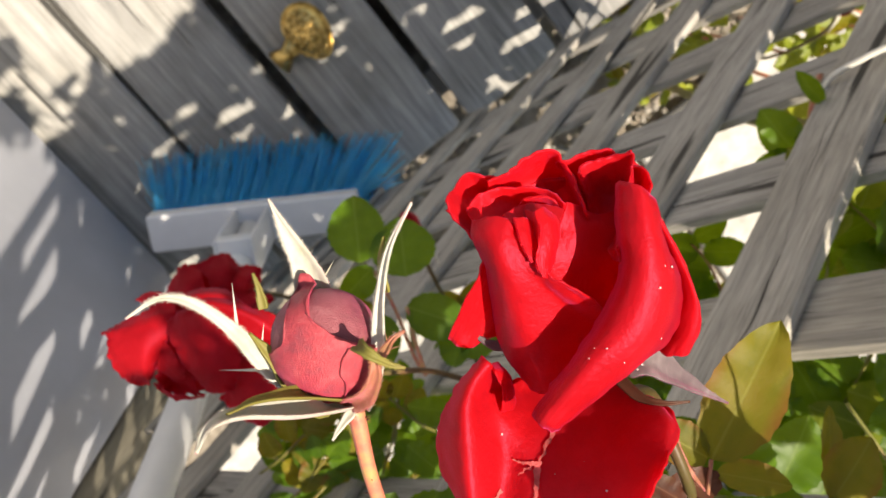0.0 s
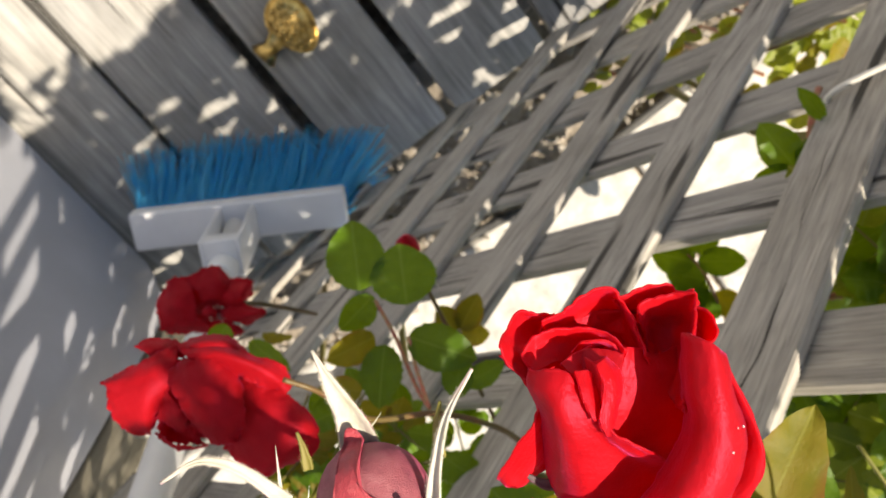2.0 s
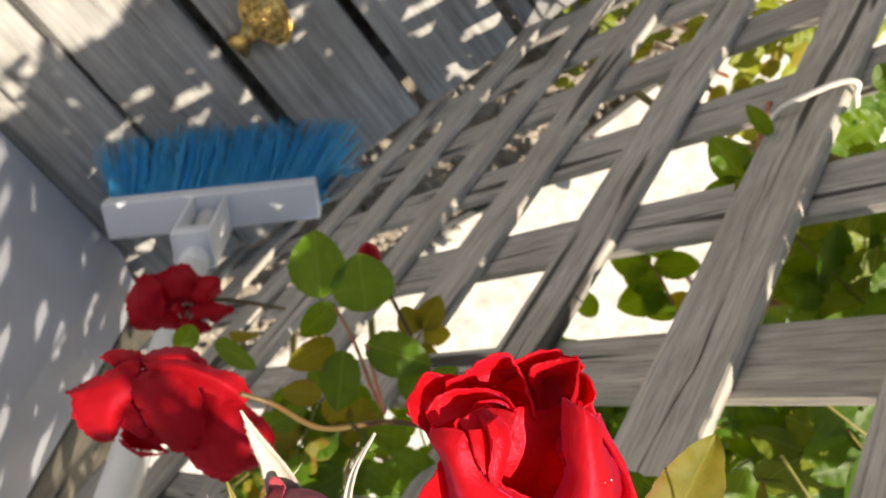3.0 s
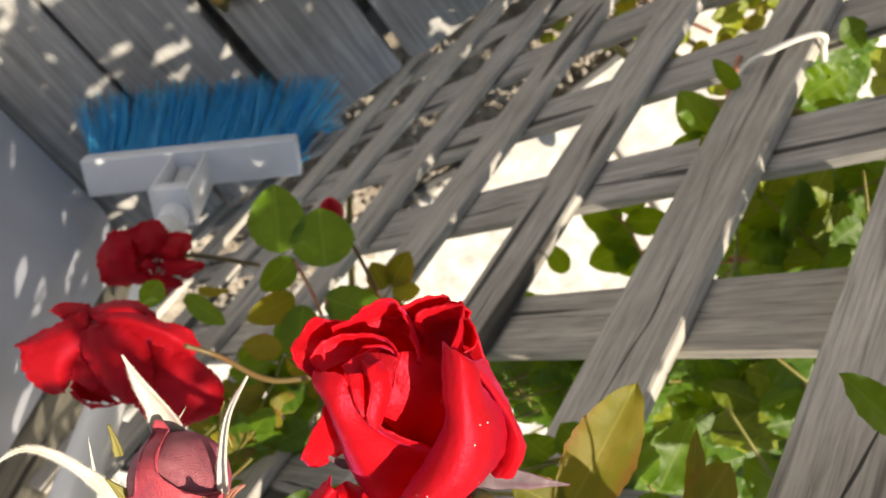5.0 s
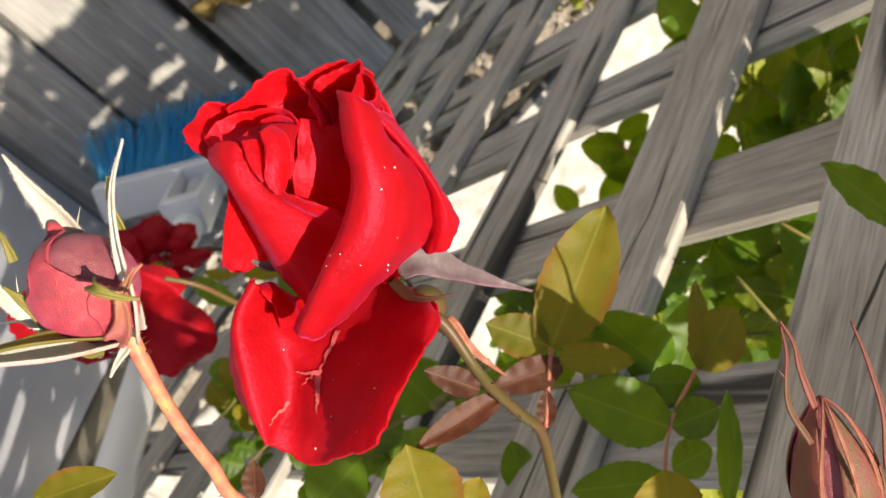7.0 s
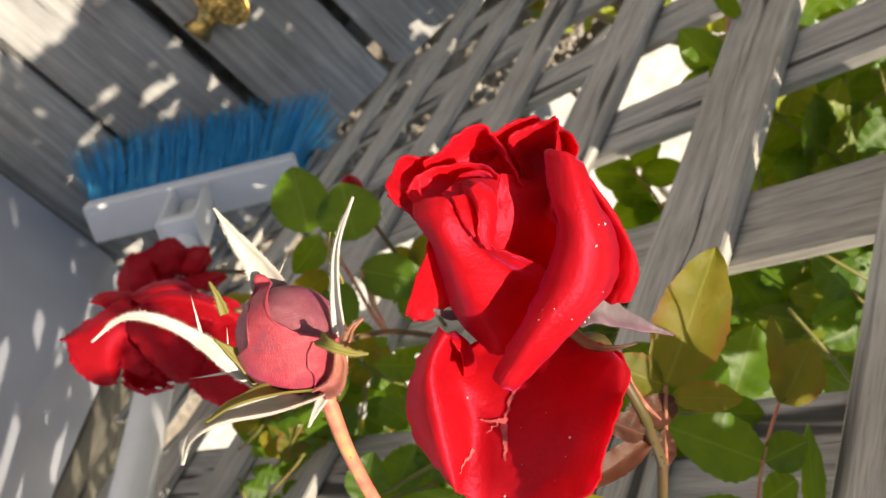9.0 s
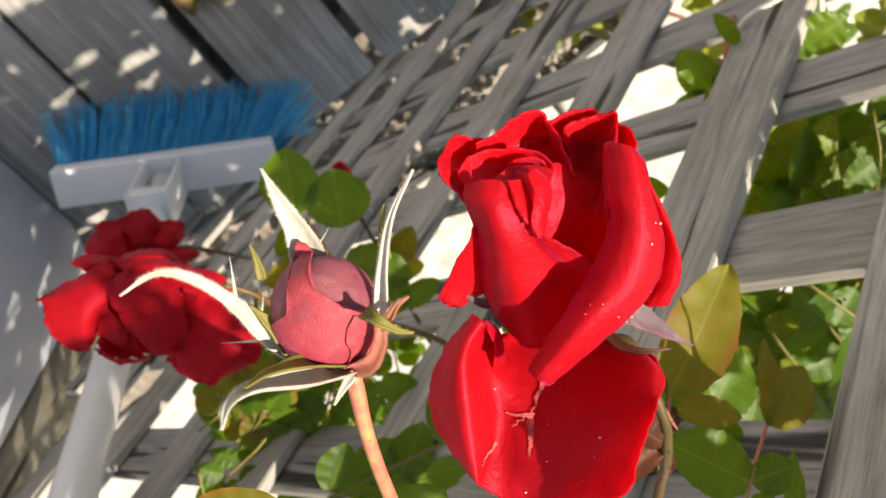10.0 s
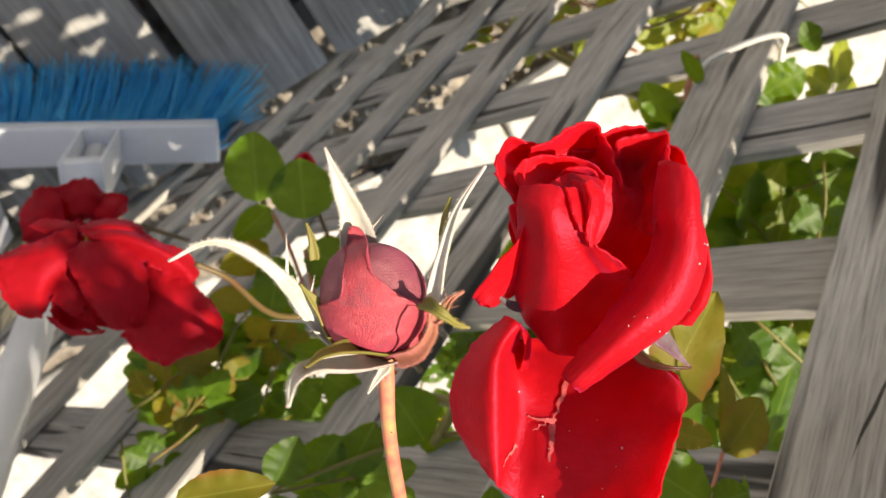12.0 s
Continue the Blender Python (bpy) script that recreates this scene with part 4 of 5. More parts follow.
def loft(parent, guides, ruffle, seed, label="", nu=60, nv=44, mat=None, drops=0):
    """A petal drawn over a few guide curves, in millimetres, with a wavy, crinkled sheet."""
    g = [[Vector(p) for p in c] for c in guides]

    def flat(a, b):
        return weave([weave(c, b) for c in g], a)

    def at(a, b):
        p = flat(a, b)
        e = 0.02
        n = (flat(min(1, a + e), b) - flat(max(0, a - e), b)).cross(flat(a, min(1, b + e)) - flat(a, max(0, b - e)))
        n = n.normalized() if n.length > 1e-9 else Vector((0, 0, 1))
        rim = max(abs(2 * a - 1), abs(2 * b - 1)) ** 4
        w = ruffle * (0.35 + 1.1 * rim) * noise.noise((p.x * 0.16, p.y * 0.16, seed * 3.1))
        w += (0.10 + 0.16 * rim) * noise.noise((p.x * 0.55, p.y * 0.55, seed * 1.7)) + 0.05 * noise.noise((p.x * 1.9, p.y * 1.2, seed))
        w += 0.028 * (0.3 + rim) * math.sin(a * 62 + 4 * noise.noise((a * 3, b * 2.5, seed))) * min(1, 4 * b, 4 * (1 - b) + 0.6)
        q = noise.noise_vector((p.x * 0.5, p.y * 0.5, seed * 2.3)) * 0.9 * ruffle * rim + noise.noise_vector((p.x * 1.1, p.y * 1.1, seed * 4.1)) * 0.8 * min(ruffle, 0.4) * rim ** 2
        return (p + n * w + q) * 0.001
    ob = thicken(part("petal", sheet(at, nu, nv), mat or M_PETAL, parent, label), 0.00032)
    rng = random.Random(seed * 7)
    for k in range(drops):
        a, b = rng.uniform(0.3, 0.85), rng.uniform(0.25, 0.9)
        p = at(a, b)
        n = (at(a + 0.01, b) - p).cross(at(a, b + 0.01) - p).normalized()
        n = n if n.z > 0 else -n
        r = rng.choice((0.00006, 0.00008, 0.0001, 0.00016))
        d = new("dew_drop", DEW)
        d.parent = ob
        d.matrix_basis = Matrix.Translation(p + n * 0.00032) @ Matrix.Scale(r, 4)
    return ob


LOW = [[Vector(p) for p in c] for c in [[(7.7, -10, -9), (2.8, -15.1, -12), (0.6, -21.3, -12.5), (2.3, -28.2, -10.5), (6.7, -32.8, -6)], [(8.5, -10.4, -5), (5.6, -14.4, -3.6), (5.2, -19.7, -3.2), (5.8, -26.6, -3.6), (6.9, -32.8, -4.6)], [(10, -13.3, -12), (9.1, -17.1, -9), (10.2, -23.1, -9), (9.6, -29.2, -8), (7.8, -33.6, -5.6)], [(14, -13.5, -17), (14.7, -20.6, -11), (14.7, -25.9, -7.5), (13.7, -31.8, -6), (12.5, -36.9, -6)], [(24.4, -13.5, -17), (23.2, -20, -10), (22.3, -25.4, -5), (21, -30.8, -2.4), (18.8, -34.9, -1)], [(30.2, -15.6, -13), (30.9, -17.8, -7), (29.4, -22.9, -2.5), (26.4, -28.9, 2), (23.2, -33.1, 4)], [(32.2, -16.7, -9), (33.5, -19.2, -5.6), (31, -22.9, -1), (28, -27.3, 4), (25.5, -30.9, 7)]]]
CUP = [[(7.5, 11, -6), (9.5, 1.7, -12), (12.9, -9.8, -13)], [(14, 14.4, -9), (16.3, 3.4, -14), (18, -10.7, -14)], [(22, 15.2, -9), (24.6, 3.4, -14), (24.6, -10.7, -14)], [(29, 14.3, -8), (32.4, 3.4, -12), (29.9, -8.1, -12)]]


def red_rose():
    t = thing("rose", SPRAY, "half-open velvety red rose with one drooping outer petal", "rose", "red roses")
    m = Matrix.Translation((0.0228, -0.0150, -0.0200)) @ axes((-0.22, 0.87, 0.30), (1, 0, 0))
    # petals that close the far side
    petal(t, m, 90, 70, 27, 9.0, 1.0, 0.6, 0.6, 3)
    petal(t, m, 20, 50, 25, 8.5, 0.5, 0.6, 0.8, 4)
    petal(t, m, 160, 50, 25, 8.5, 0.5, 0.6, 0.8, 5)
    # heart, wrapping petals and outer petals
    loft(t, CUP, 0.3, 2)
    loft(t, [[(25.5, 12.5, 1), (25.2, 6.8, 0), (26.1, 2.4, -1), (24.3, -2.8, -2), (20.2, -9.1, -2.5), (14.6, -17.0, -1.5)], [(26.2, 12.4, 3.6), (26.1, 6.2, 4.6), (26.5, 1.3, 4.6), (24.6, -4.2, 4.2), (20.5, -9.8, 3.2), (15.2, -17.6, 0)], [(28.2, 11.4, 5.0), (28.8, 4.6, 6.0), (29.0, -0.8, 5.6), (27.0, -6.6, 5), (21.6, -11.5, 4), (16, -18.2, 0.2)], [(30.0, 9.8, 2.6), (31.2, 3, 3), (32, -1.2, 2), (30, -7.4, 1.2), (24.4, -12.9, 0.6), (17.2, -18.8, -1.5)], [(29.3, 8, 0), (33, 2.4, -3.6), (34.4, -2.3, -7), (33.0, -7.4, -9), (26.8, -12, -8), (20.3, -17, -6.5)]], 0.25, 3, "broad diagonal outer petal", drops=10)
    loft(t, [[(15.7, -13.8, -19), (12.2, -8.6, -19), (10.7, -2.5, -17), (9.8, 3, -13), (8.4, 6.9, -5), (7.7, 8.2, -2)], [(13.8, -14.2, -10), (9.9, -8.9, -11.5), (8.7, -2.3, -9), (8.1, 2.8, -4.6), (7, 6.2, 0.6), (7.6, 8.1, 1.6)], [(16.2, -15.0, -9), (13.8, -9.2, -5), (12.1, -2.9, 0), (11.2, 1.8, 3.4), (10.9, 5.4, 4.2), (11.5, 8.1, 3.4)], [(19.1, -15.5, -10), (21.0, -12.0, -9), (21.9, -7.5, -7), (20.6, -3.8, -3.5), (18.0, -1.0, 1.2), (15.4, 2.2, 3.4)], [(21.9, -15.7, -12), (24.5, -12.1, -10.5), (25.9, -8.0, -9), (25.1, -5.0, -5.5), (22.9, -2.9, -1), (20.4, -1.5, 2.4)]], 0.3, 4, "")
    loft(t, [[(19.2, 10.7, -2), (18.3, 8.3, -2), (18.0, 5.9, -2), (16.8, 3.2, -2), (16.6, 0.1, -4)], [(21.1, 10.2, -4), (21.4, 7.7, -3), (21.6, 4.3, -3.5), (20.7, 0.1, -5), (19.4, -3.9, -7)], [(23.4, 9.5, -6), (25.2, 7.2, -6), (26.1, 2.4, -7), (25.5, -3.1, -9), (22.7, -7.3, -12)], [(26.9, 10.5, -9), (29.0, 7.3, -9), (29.9, 2.5, -9), (28.1, -3.2, -10), (25.5, -7.4, -13)]], 0.2, 5, "")
    loft(t, [[(6.1, 10, -0.5), (6.5, 9, -0.6), (7.4, 7.5, -1)], [(8.2, 12.2, -2), (9.2, 10.7, -3.4), (10.4, 8.5, -3.6)], [(12.1, 13, -3), (12.7, 11.3, -5.2), (13.6, 8.2, -5.5)], [(16.2, 12.5, -3), (16.9, 10.9, -5.4), (17.2, 7.9, -6)], [(19, 10.4, -1), (18.9, 9, -2.6), (18.6, 6.1, -3)]], 0.25, 6, "")
    loft(t, [[(15.0, 9.0, 3.0), (15.6, 6.8, 4.0), (15.5, 4.6, 4.4), (15.2, 2.4, 4.4), (16.0, 0.6, 3.6)], [(15.8, 9.5, 2.4), (16.9, 7.4, 3.2), (17.0, 5.0, 3.6), (16.5, 2.5, 3.6), (16.4, 0.5, 3.2)], [(16.2, 9.6, 0.6), (17.8, 7.9, 1.2), (18.0, 5.4, 1.6), (17.4, 2.6, 1.8), (16.7, 0.4, 2.4)]], 0.12, 19, "")
    loft(t, [[(12.5, 8.2, 3.2), (13.1, 5.5, 4.2), (14.5, 2.4, 4.2)], [(13.7, 8.2, 2.6), (14.3, 5.5, 3.6), (15.0, 2.6, 3.8)], [(14.8, 7.5, 1.0), (15.3, 5.2, 2.0), (15.2, 2.8, 3.2)]], 0.12, 20, "")
    loft(t, [[(14, 9.5, 0), (14.3, 6.7, 1), (15.7, 2.6, 1.5)], [(15.1, 9.1, 1.6), (15.9, 6.4, 2.4), (16.3, 2.2, 2.6)], [(16.6, 9.6, -1.5), (17.9, 6.7, 0), (17.5, 2.6, 1)]], 0.15, 7, "")
    loft(t, [[(10.9, 8.7, 0.5), (12.9, 6.8, 1), (15.1, 3, 1)], [(12.7, 10, -0.5), (14, 8.1, -1), (16, 4.2, -1.5)], [(14.9, 10.8, -2.5), (15.8, 9.1, -4), (16.8, 5.9, -5)]], 0.15, 8, "")
    loft(t, [[(12.4, 9.8, -3), (13.7, 8.2, -5)], [(14.3, 11.4, -2), (15.6, 10.2, -6)], [(17, 11.3, -2), (17.4, 9.8, -6)], [(18.7, 9.7, -2.5), (18.4, 8.2, -5)]], 0.15, 9, "")
    loft(t, [[(11.5, 9, -1), (13.2, 7, -0.2), (15.3, 2.9, 0.4)], [(15, 10.5, -1.4), (16, 8.2, -0.3), (16.5, 3.2, 0.4)], [(18.8, 9.7, -2), (18.2, 7.1, -0.8), (17.6, 2.9, 0)]], 0.12, 10, "")
    loft(t, [[(8.8, 13.6, -3), (8.8, 12, -5), (9.1, 10.3, -7)], [(12.6, 16.2, -3.5), (13, 14.5, -8), (13.2, 11.7, -9)], [(15.5, 18, -3.6), (16.4, 15.6, -9), (16.6, 11.8, -10)], [(18, 17.4, -4), (19, 15.2, -9), (19.2, 11.3, -10)], [(20.5, 13.9, -3.4), (21, 11.8, -7), (20.8, 8.8, -8)], [(21.7, 9.1, -2.5), (21.8, 7.7, -3.5), (21.7, 6.2, -4)]], 0.5, 11, "")
    loft(t, [[(10.4, 14.5, -4.5), (10.9, 13.5, -8), (11.3, 12.1, -9)], [(8.1, 14.6, -4), (8.7, 13.6, -7), (9.6, 12.1, -8)], [(5.8, 14.8, -3.4), (6.8, 13.6, -6), (7.9, 11.7, -7)], [(4.6, 13, -2), (5.7, 12.2, -4.5), (7, 10.9, -5.5)], [(3.5, 11.1, 0), (5, 10.7, -2), (6.4, 10.1, -3)], [(4.3, 8.4, -0.6), (5.3, 8.6, -1.5), (6.6, 9, -2.4)], [(6.6, 6.8, -1), (6.9, 7.2, -1.6), (7.4, 7.8, -2.4)]], 0.3, 12, "")
    loft(t, [[(3.7, 9.8, 0), (6.1, 7.2, -1), (8, 4.4, -1), (7.7, 1.7, -2), (5.8, -1.5, -4), (2.4, -7.5, -9.5)], [(5, 9.5, -2), (7.8, 6.8, -4), (9.2, 3.9, -5), (9.1, 0.1, -6.5), (7.9, -3.9, -8), (4.9, -8.4, -10)], [(7.5, 9.3, -6), (9.7, 6.5, -9), (11, 3.4, -12), (11.4, 0.1, -15), (11.1, -3.7, -16), (10.1, -6.6, -15)]], 0.3, 13, "")
    loft(t, [[(20.7, 14.6, -4), (22.1, 11.8, -7), (23.4, 7.9, -6)], [(21.8, 16.2, -4.6), (23.7, 12.1, -9.5), (24.2, 5.5, -6)], [(25.1, 17.1, -4.8), (26.3, 12.1, -9.5), (25.1, 3.5, -4)], [(27.8, 17.4, -4.2), (27.8, 12.6, -6.5), (25.6, 3.1, -2)], [(27.7, 15.2, -2.5), (27.4, 10.7, -3), (25.7, 3, 0)], [(26, 11.7, 1), (25.7, 8.8, 1), (25.2, 4.4, 1.5)]], 0.45, 14, "")
    loft(t, [[(18, 16.5, -5.5), (20.1, 14, -9), (21.4, 10.3, -9)], [(21.6, 18, -6), (23.4, 15.4, -10), (24.2, 10.5, -10)], [(24.1, 18.4, -6.5), (25.6, 15.5, -11), (26.1, 10.6, -11)], [(26.3, 17.7, -6), (27.7, 15.4, -10), (27.8, 10.5, -10)], [(28, 18.1, -4.7), (28.9, 15.4, -7), (29, 10.4, -8)]], 0.5, 15, "")
    loft(t, [[(27.7, 15.7, -3.4), (27.9, 13.9, -6), (27.9, 11.1, -7)], [(29.1, 14.9, -2.4), (29.3, 13.3, -6), (28.9, 10.7, -7)], [(30.1, 13.1, -1.4), (29.8, 12.2, -4.5), (29.3, 10.2, -6)], [(29.7, 11.4, -1.4), (29.4, 11, -3.4), (29, 9.7, -5)], [(28.3, 10.7, -0.6), (28.2, 10.3, -2), (28.1, 9.3, -4)]], 0.3, 16, "")
    loft(t, [[(29.4, 8.8, -3), (31.9, 2.8, -7), (32.4, -1.1, -9.5), (31.2, -6.1, -12), (30.6, -8.6, -13)], [(29.2, 9.8, 2.0), (33.2, 3.2, -2.6), (35.1, -1.5, -5.4), (34.9, -6.2, -7.5), (33.2, -9.9, -9.5)], [(29.6, 10, 1.2), (34.1, 3.1, -4), (36.4, -3, -6.6), (36.6, -6.3, -8.4), (35.6, -9.5, -10)], [(31, 9.2, -5), (34.4, 2.3, -10), (36.6, -3.6, -12), (37, -6.3, -13), (36, -8.8, -13)]], 0.35, 17, "")
    loft(t, [[(8.5, -10.7, -6), (9.6, -11.8, -5), (10.2, -14.4, -7), (9.9, -17.5, -9)], [(9.4, -10.6, -9), (11, -12.5, -9), (11.5, -15.3, -11), (11.5, -17.5, -12)], [(9.5, -12.1, -14), (10.9, -13.8, -15), (11.2, -16.4, -16), (12.8, -18.1, -16)]], 0.2, 18, "curled edge")
    loft(t, LOW, 0.35, 16, "drooping red outer petal with a pale crease", 60, 48, drops=9)
    def low(a, b):
        return weave([weave(c, b) for c in LOW], a) * 0.001

    # pale torn streak on it
    def scar(u0, v0, u1, v1, wide, seed):
        def at(a, b):
            u = u0 + (u1 - u0) * b + 0.012 * noise.noise((b * 5, seed, 1))
            v = v0 + (v1 - v0) * b
            p = low(u, v)
            du, dv = low(u + 0.01, v) - p, low(u, v + 0.01) - p
            n = du.cross(dv).normalized()
            n = n if n.z > 0 else -n
            d = (du * (u1 - u0) + dv * (v1 - v0)).normalized()
            s = n.cross(d)
            w = wide * (1 - 0.75 * b) * (1 + 0.8 * noise.noise((b * 11, seed, 3)))
            return p + s * (a - 0.5) * w * 0.001 + n * 0.00042
        part("scar", sheet(at, 3, 24), M_SCAR, t, "pale dry scar")
    scar(0.56, 0.20, 0.50, 0.44, 0.8, 1)
    scar(0.50, 0.42, 0.51, 0.66, 1.15, 2)
    scar(0.50, 0.43, 0.38, 0.50, 0.55, 3)
    scar(0.49, 0.44, 0.42, 0.55, 0.45, 4)
    scar(0.33, 0.70, 0.24, 0.88, 0.6, 5)
    # sepals and the hip
    hip = bmesh.new()
    bmesh.ops.create_uvsphere(hip, u_segments=16, v_segments=10, radius=0.0035)
    part("hip", hip, M_STEM_OLIVE, t, m=Matrix.Translation((0.0296, -0.0180, -0.0190)))
    ribbon("sepal", t, [(27, -10.5, -16), (31, -11.0, -17), (36, -14, -23), (41, -16.8, -30.5), (45.9, -19.3, -37.7)], 6.6, (0.1, 0.3, 1), M_SEPAL_GREY, 0.3, (), 60, 1, "grey downy sepal")
    ribbon("sepal", t, [(26, -13, -14), (29, -15.6, -11), (32, -16.2, -9.5), (35.5, -16.0, -10)], 1.8, (0, 0.3, 1), M_LEAF_RED, 0.2, (), 10, 2)
    ribbon("sepal", t, [(13, -8, -12), (9, -8.5, -11), (5.5, -6.5, -10.5)], 2.5, (0, 0.3, 1), M_SEPAL_GREY, 0.3, (), 20, 3)
    ribbon("sepal", t, [(33, -20, -18), (36, -26, -21), (40, -31.5, -27)], 1.8, (0, 0.3, 1), M_HIP, 0.3, (), 30, 4)
    thorny_stem(t, [(28.5, -17.5, -15.5), (32.5, -20.5, -15.5), (36.0, -28.1, -18.5), (37.9, -33.4, -25.7), (41.0, -41.3, -41.0), (43.5, -49.3, -57.3), (44.1, -68.3, -76.1), (44.0, -87.7, -101.0)], (1.15, 0.85, 0.95, 1.1, 1.2), 4, M_STEM_OLIVE, 26)
    return t


M_STEM_OLIVE = thin_sheet("red_olive_stem", (0.075, 0.070, 0.018), (0.10, 0.062, 0.020), (0.12, 0.04, 0.025), 0.5, (0.3, 0.2, 0.06), 0.06, 60.0, 0.2)
M_SCAR = plain("dry_petal_scar", (0.64, 0.105, 0.105), 0.8, 0.3, 500.0, 0.4)
M_SEPAL_GREY = thin_sheet("grey_downy_sepal", (0.12, 0.085, 0.10), (0.18, 0.135, 0.15), (0.30, 0.25, 0.27), 0.75, (0.4, 0.3, 0.3), 0.2, 260.0, 0.6, 0.6)
red_rose()


M_SEPAL_IN = thin_sheet("olive_sepal_lining", (0.20, 0.19, 0.04), (0.30, 0.26, 0.06), (0.36, 0.26, 0.10), 0.6, (0.45, 0.38, 0.06), 0.3, 180.0, 0.3)


def rose_bud():
    t = thing("rosebud", SPRAY, "dusky red rosebud with long downy sepals on a reddish stem", "rosebud", "rosebuds")
    heart = Vector((-11.5, -7.3, 3.0))
    size = 6.95

    def skin(a, b, lift):
        """A point on the round bud from its place across and up, -1 to 1, and its height over the core."""
        r = math.hypot(a, b)
        if r > 0.995:
            over = min(r - 0.995, 0.4)
            a, b = a / r * (1 + over), b / r * (1 + over)
            r = 0.995
        n = Vector((a, b, (1 - r * r) ** 0.5))
        return heart + n * (size + lift) + Vector((0, 0, 0.25 * size * max(0.0, b) * n.z))

    def bud_petal(guides, lift, lip, seed, mat, label=""):
        g = [[Vector((x, y, 0)) for x, y in c] for c in guides]

        def at(a, b):
            q = weave([weave(c, b) for c in g], a)
            rim = max(abs(2 * a - 1) ** 14, (1 - b) ** 9)
            wave = 0.10 * noise.noise((q.x * 3.1, q.y * 3.1, seed)) + 0.05 * noise.noise((q.x * 11, q.y * 11, seed))
            q += Vector((noise.noise((q.x * 6, q.y * 6, seed + 2)), noise.noise((q.x * 6, q.y * 6, seed + 5)), 0)) * 0.022 * (0.3 + rim)
            return skin(q.x, q.y, lift + lip * rim + wave) * 0.001
        return thicken(part("petal", sheet(at, 54, 34), mat, t, label), 0.00026)

    def core(a, b):
        p = math.pi * b
        n = Vector((math.sin(p) * math.cos(a * 6.2832), math.sin(p) * math.sin(a * 6.2832), math.cos(p)))
        up = Vector((-0.12, 0.62, 0.77))
        q = n * (size - 0.1 + 0.12 * noise.noise(n * 2.1)) + up * 0.9 * max(0.0, n.dot(up)) ** 5
        return (heart + q) * 0.001
    part("petal", sheet(core, 48, 30, close=True), M_BUD_PETAL, t, "purplish wrapped petal")
    bud_petal([[(-0.35, 1.06), (-0.44, 0.78), (-0.48, 0.31), (-0.51, -0.25)], [(-0.55, 0.85), (-0.67, 0.5), (-0.72, 0.03), (-0.7, -0.44)], [(-0.77, 0.64), (-0.89, 0.31), (-0.93, -0.07), (-0.86, -0.53)]], 0.12, 0.15, 2, M_BUD_PETAL)
    bud_petal([[(-0.91, -0.21), (-0.81, -0.53), (-0.58, -0.81), (-0.25, -1.02)], [(-0.74, -0.08), (-0.63, -0.44), (-0.44, -0.77), (-0.16, -1.03)], [(-0.52, 0.07), (-0.44, -0.35), (-0.3, -0.72), (-0.07, -1.04)], [(-0.49, 1.05), (-0.39, 0.21), (-0.25, -0.44), (0.0, -1.05)], [(-0.35, 1.17), (-0.25, 0.4), (-0.11, -0.35), (0.07, -1.05)], [(-0.18, 1.0), (-0.07, 0.21), (0.05, -0.44), (0.17, -1.04)], [(-0.14, 0.57), (0.17, 0.03), (0.26, -0.53), (0.26, -1.02)], [(0.14, 0.29), (0.5, -0.21), (0.5, -0.67), (0.36, -1.0)], [(0.5, 0.06), (0.78, -0.35), (0.68, -0.72), (0.45, -0.96)], [(0.92, -0.03), (0.97, -0.35), (0.82, -0.77), (0.54, -0.94)]], 0.34, 0.2, 3, M_BUD_FRONT, "rosy front petal with a crisp dark edge")
    bud_petal([[(0.57, -0.07), (0.42, -0.35), (0.45, -0.72), (0.31, -0.96)], [(0.78, -0.07), (0.68, -0.39), (0.66, -0.72), (0.42, -1.0)], [(0.96, -0.07), (0.94, -0.35), (0.85, -0.72), (0.53, -1.0)]], 0.52, 0.22, 4, M_BUD_FRONT)
    foot, tip = Vector((-10.0, -13.4, 0.0)), Vector((-13.0, 1.0, 8.0))
    ax = tip - foot
    hip = bmesh.new()
    bmesh.ops.create_uvsphere(hip, u_segments=18, v_segments=12, radius=1)
    for v in hip.verts:
        v.co = Vector((v.co.x * 2.7, v.co.y * 2.7, v.co.z * 2.6)) * 0.001
    part("hip", hip, M_HIP, t, "pinkish green hip", m=Matrix.Translation(foot * 0.001) @ axes(ax, (1, 0, 0)))
    ribbon("sepal", t, [(-10.5, -15, -6), (-13, -6, -3), (-14.5, 2, 2), (-16.5, 6.5, 4.5), (-18.6, 11.0, 6)], 8.2, (0.1, -0.2, 1), M_SEPAL, 0.35, ((0.45, 1, 3.0),), 260, 11, "pale downy sepal")
    ribbon("sepal", t, [(-7.0, -15.5, 0), (-4.2, -10, 5), (-3.4, -2.5, 8.5), (-2.0, 4, 10.5), (0.9, 9.4, 12)], 3.2, (-0.6, 0, 1), M_SEPAL, 0.4, ((0.35, 1, 3.4), (0.3, -1, 2.0)), 220, 12, "pale downy sepal")
    ribbon("sepal", t, [(-12.5, -15.5, -1), (-18, -11.5, 4), (-22, -6.2, 7), (-27, -2.4, 8.5), (-31.5, -1.6, 9), (-36, -4.1, 9)], 2.7, (0.15, 0.2, 1), M_SEPAL, 0.35, ((0.25, -1, 5.0), (0.42, 1, 5.0), (0.3, 1, 3.5)), 280, 13, "pale downy sepal")
    ribbon("sepal", t, [(-9.5, -15.8, 1), (-14, -16.0, 9), (-17.6, -15.2, 17), (-19.0, -15.6, 23), (-19.2, -17.6, 25.7)], 5.2, (0, 0.75, 0.8), M_SEPAL, 0.45, (), 240, 14, "pink-edged downy sepal")
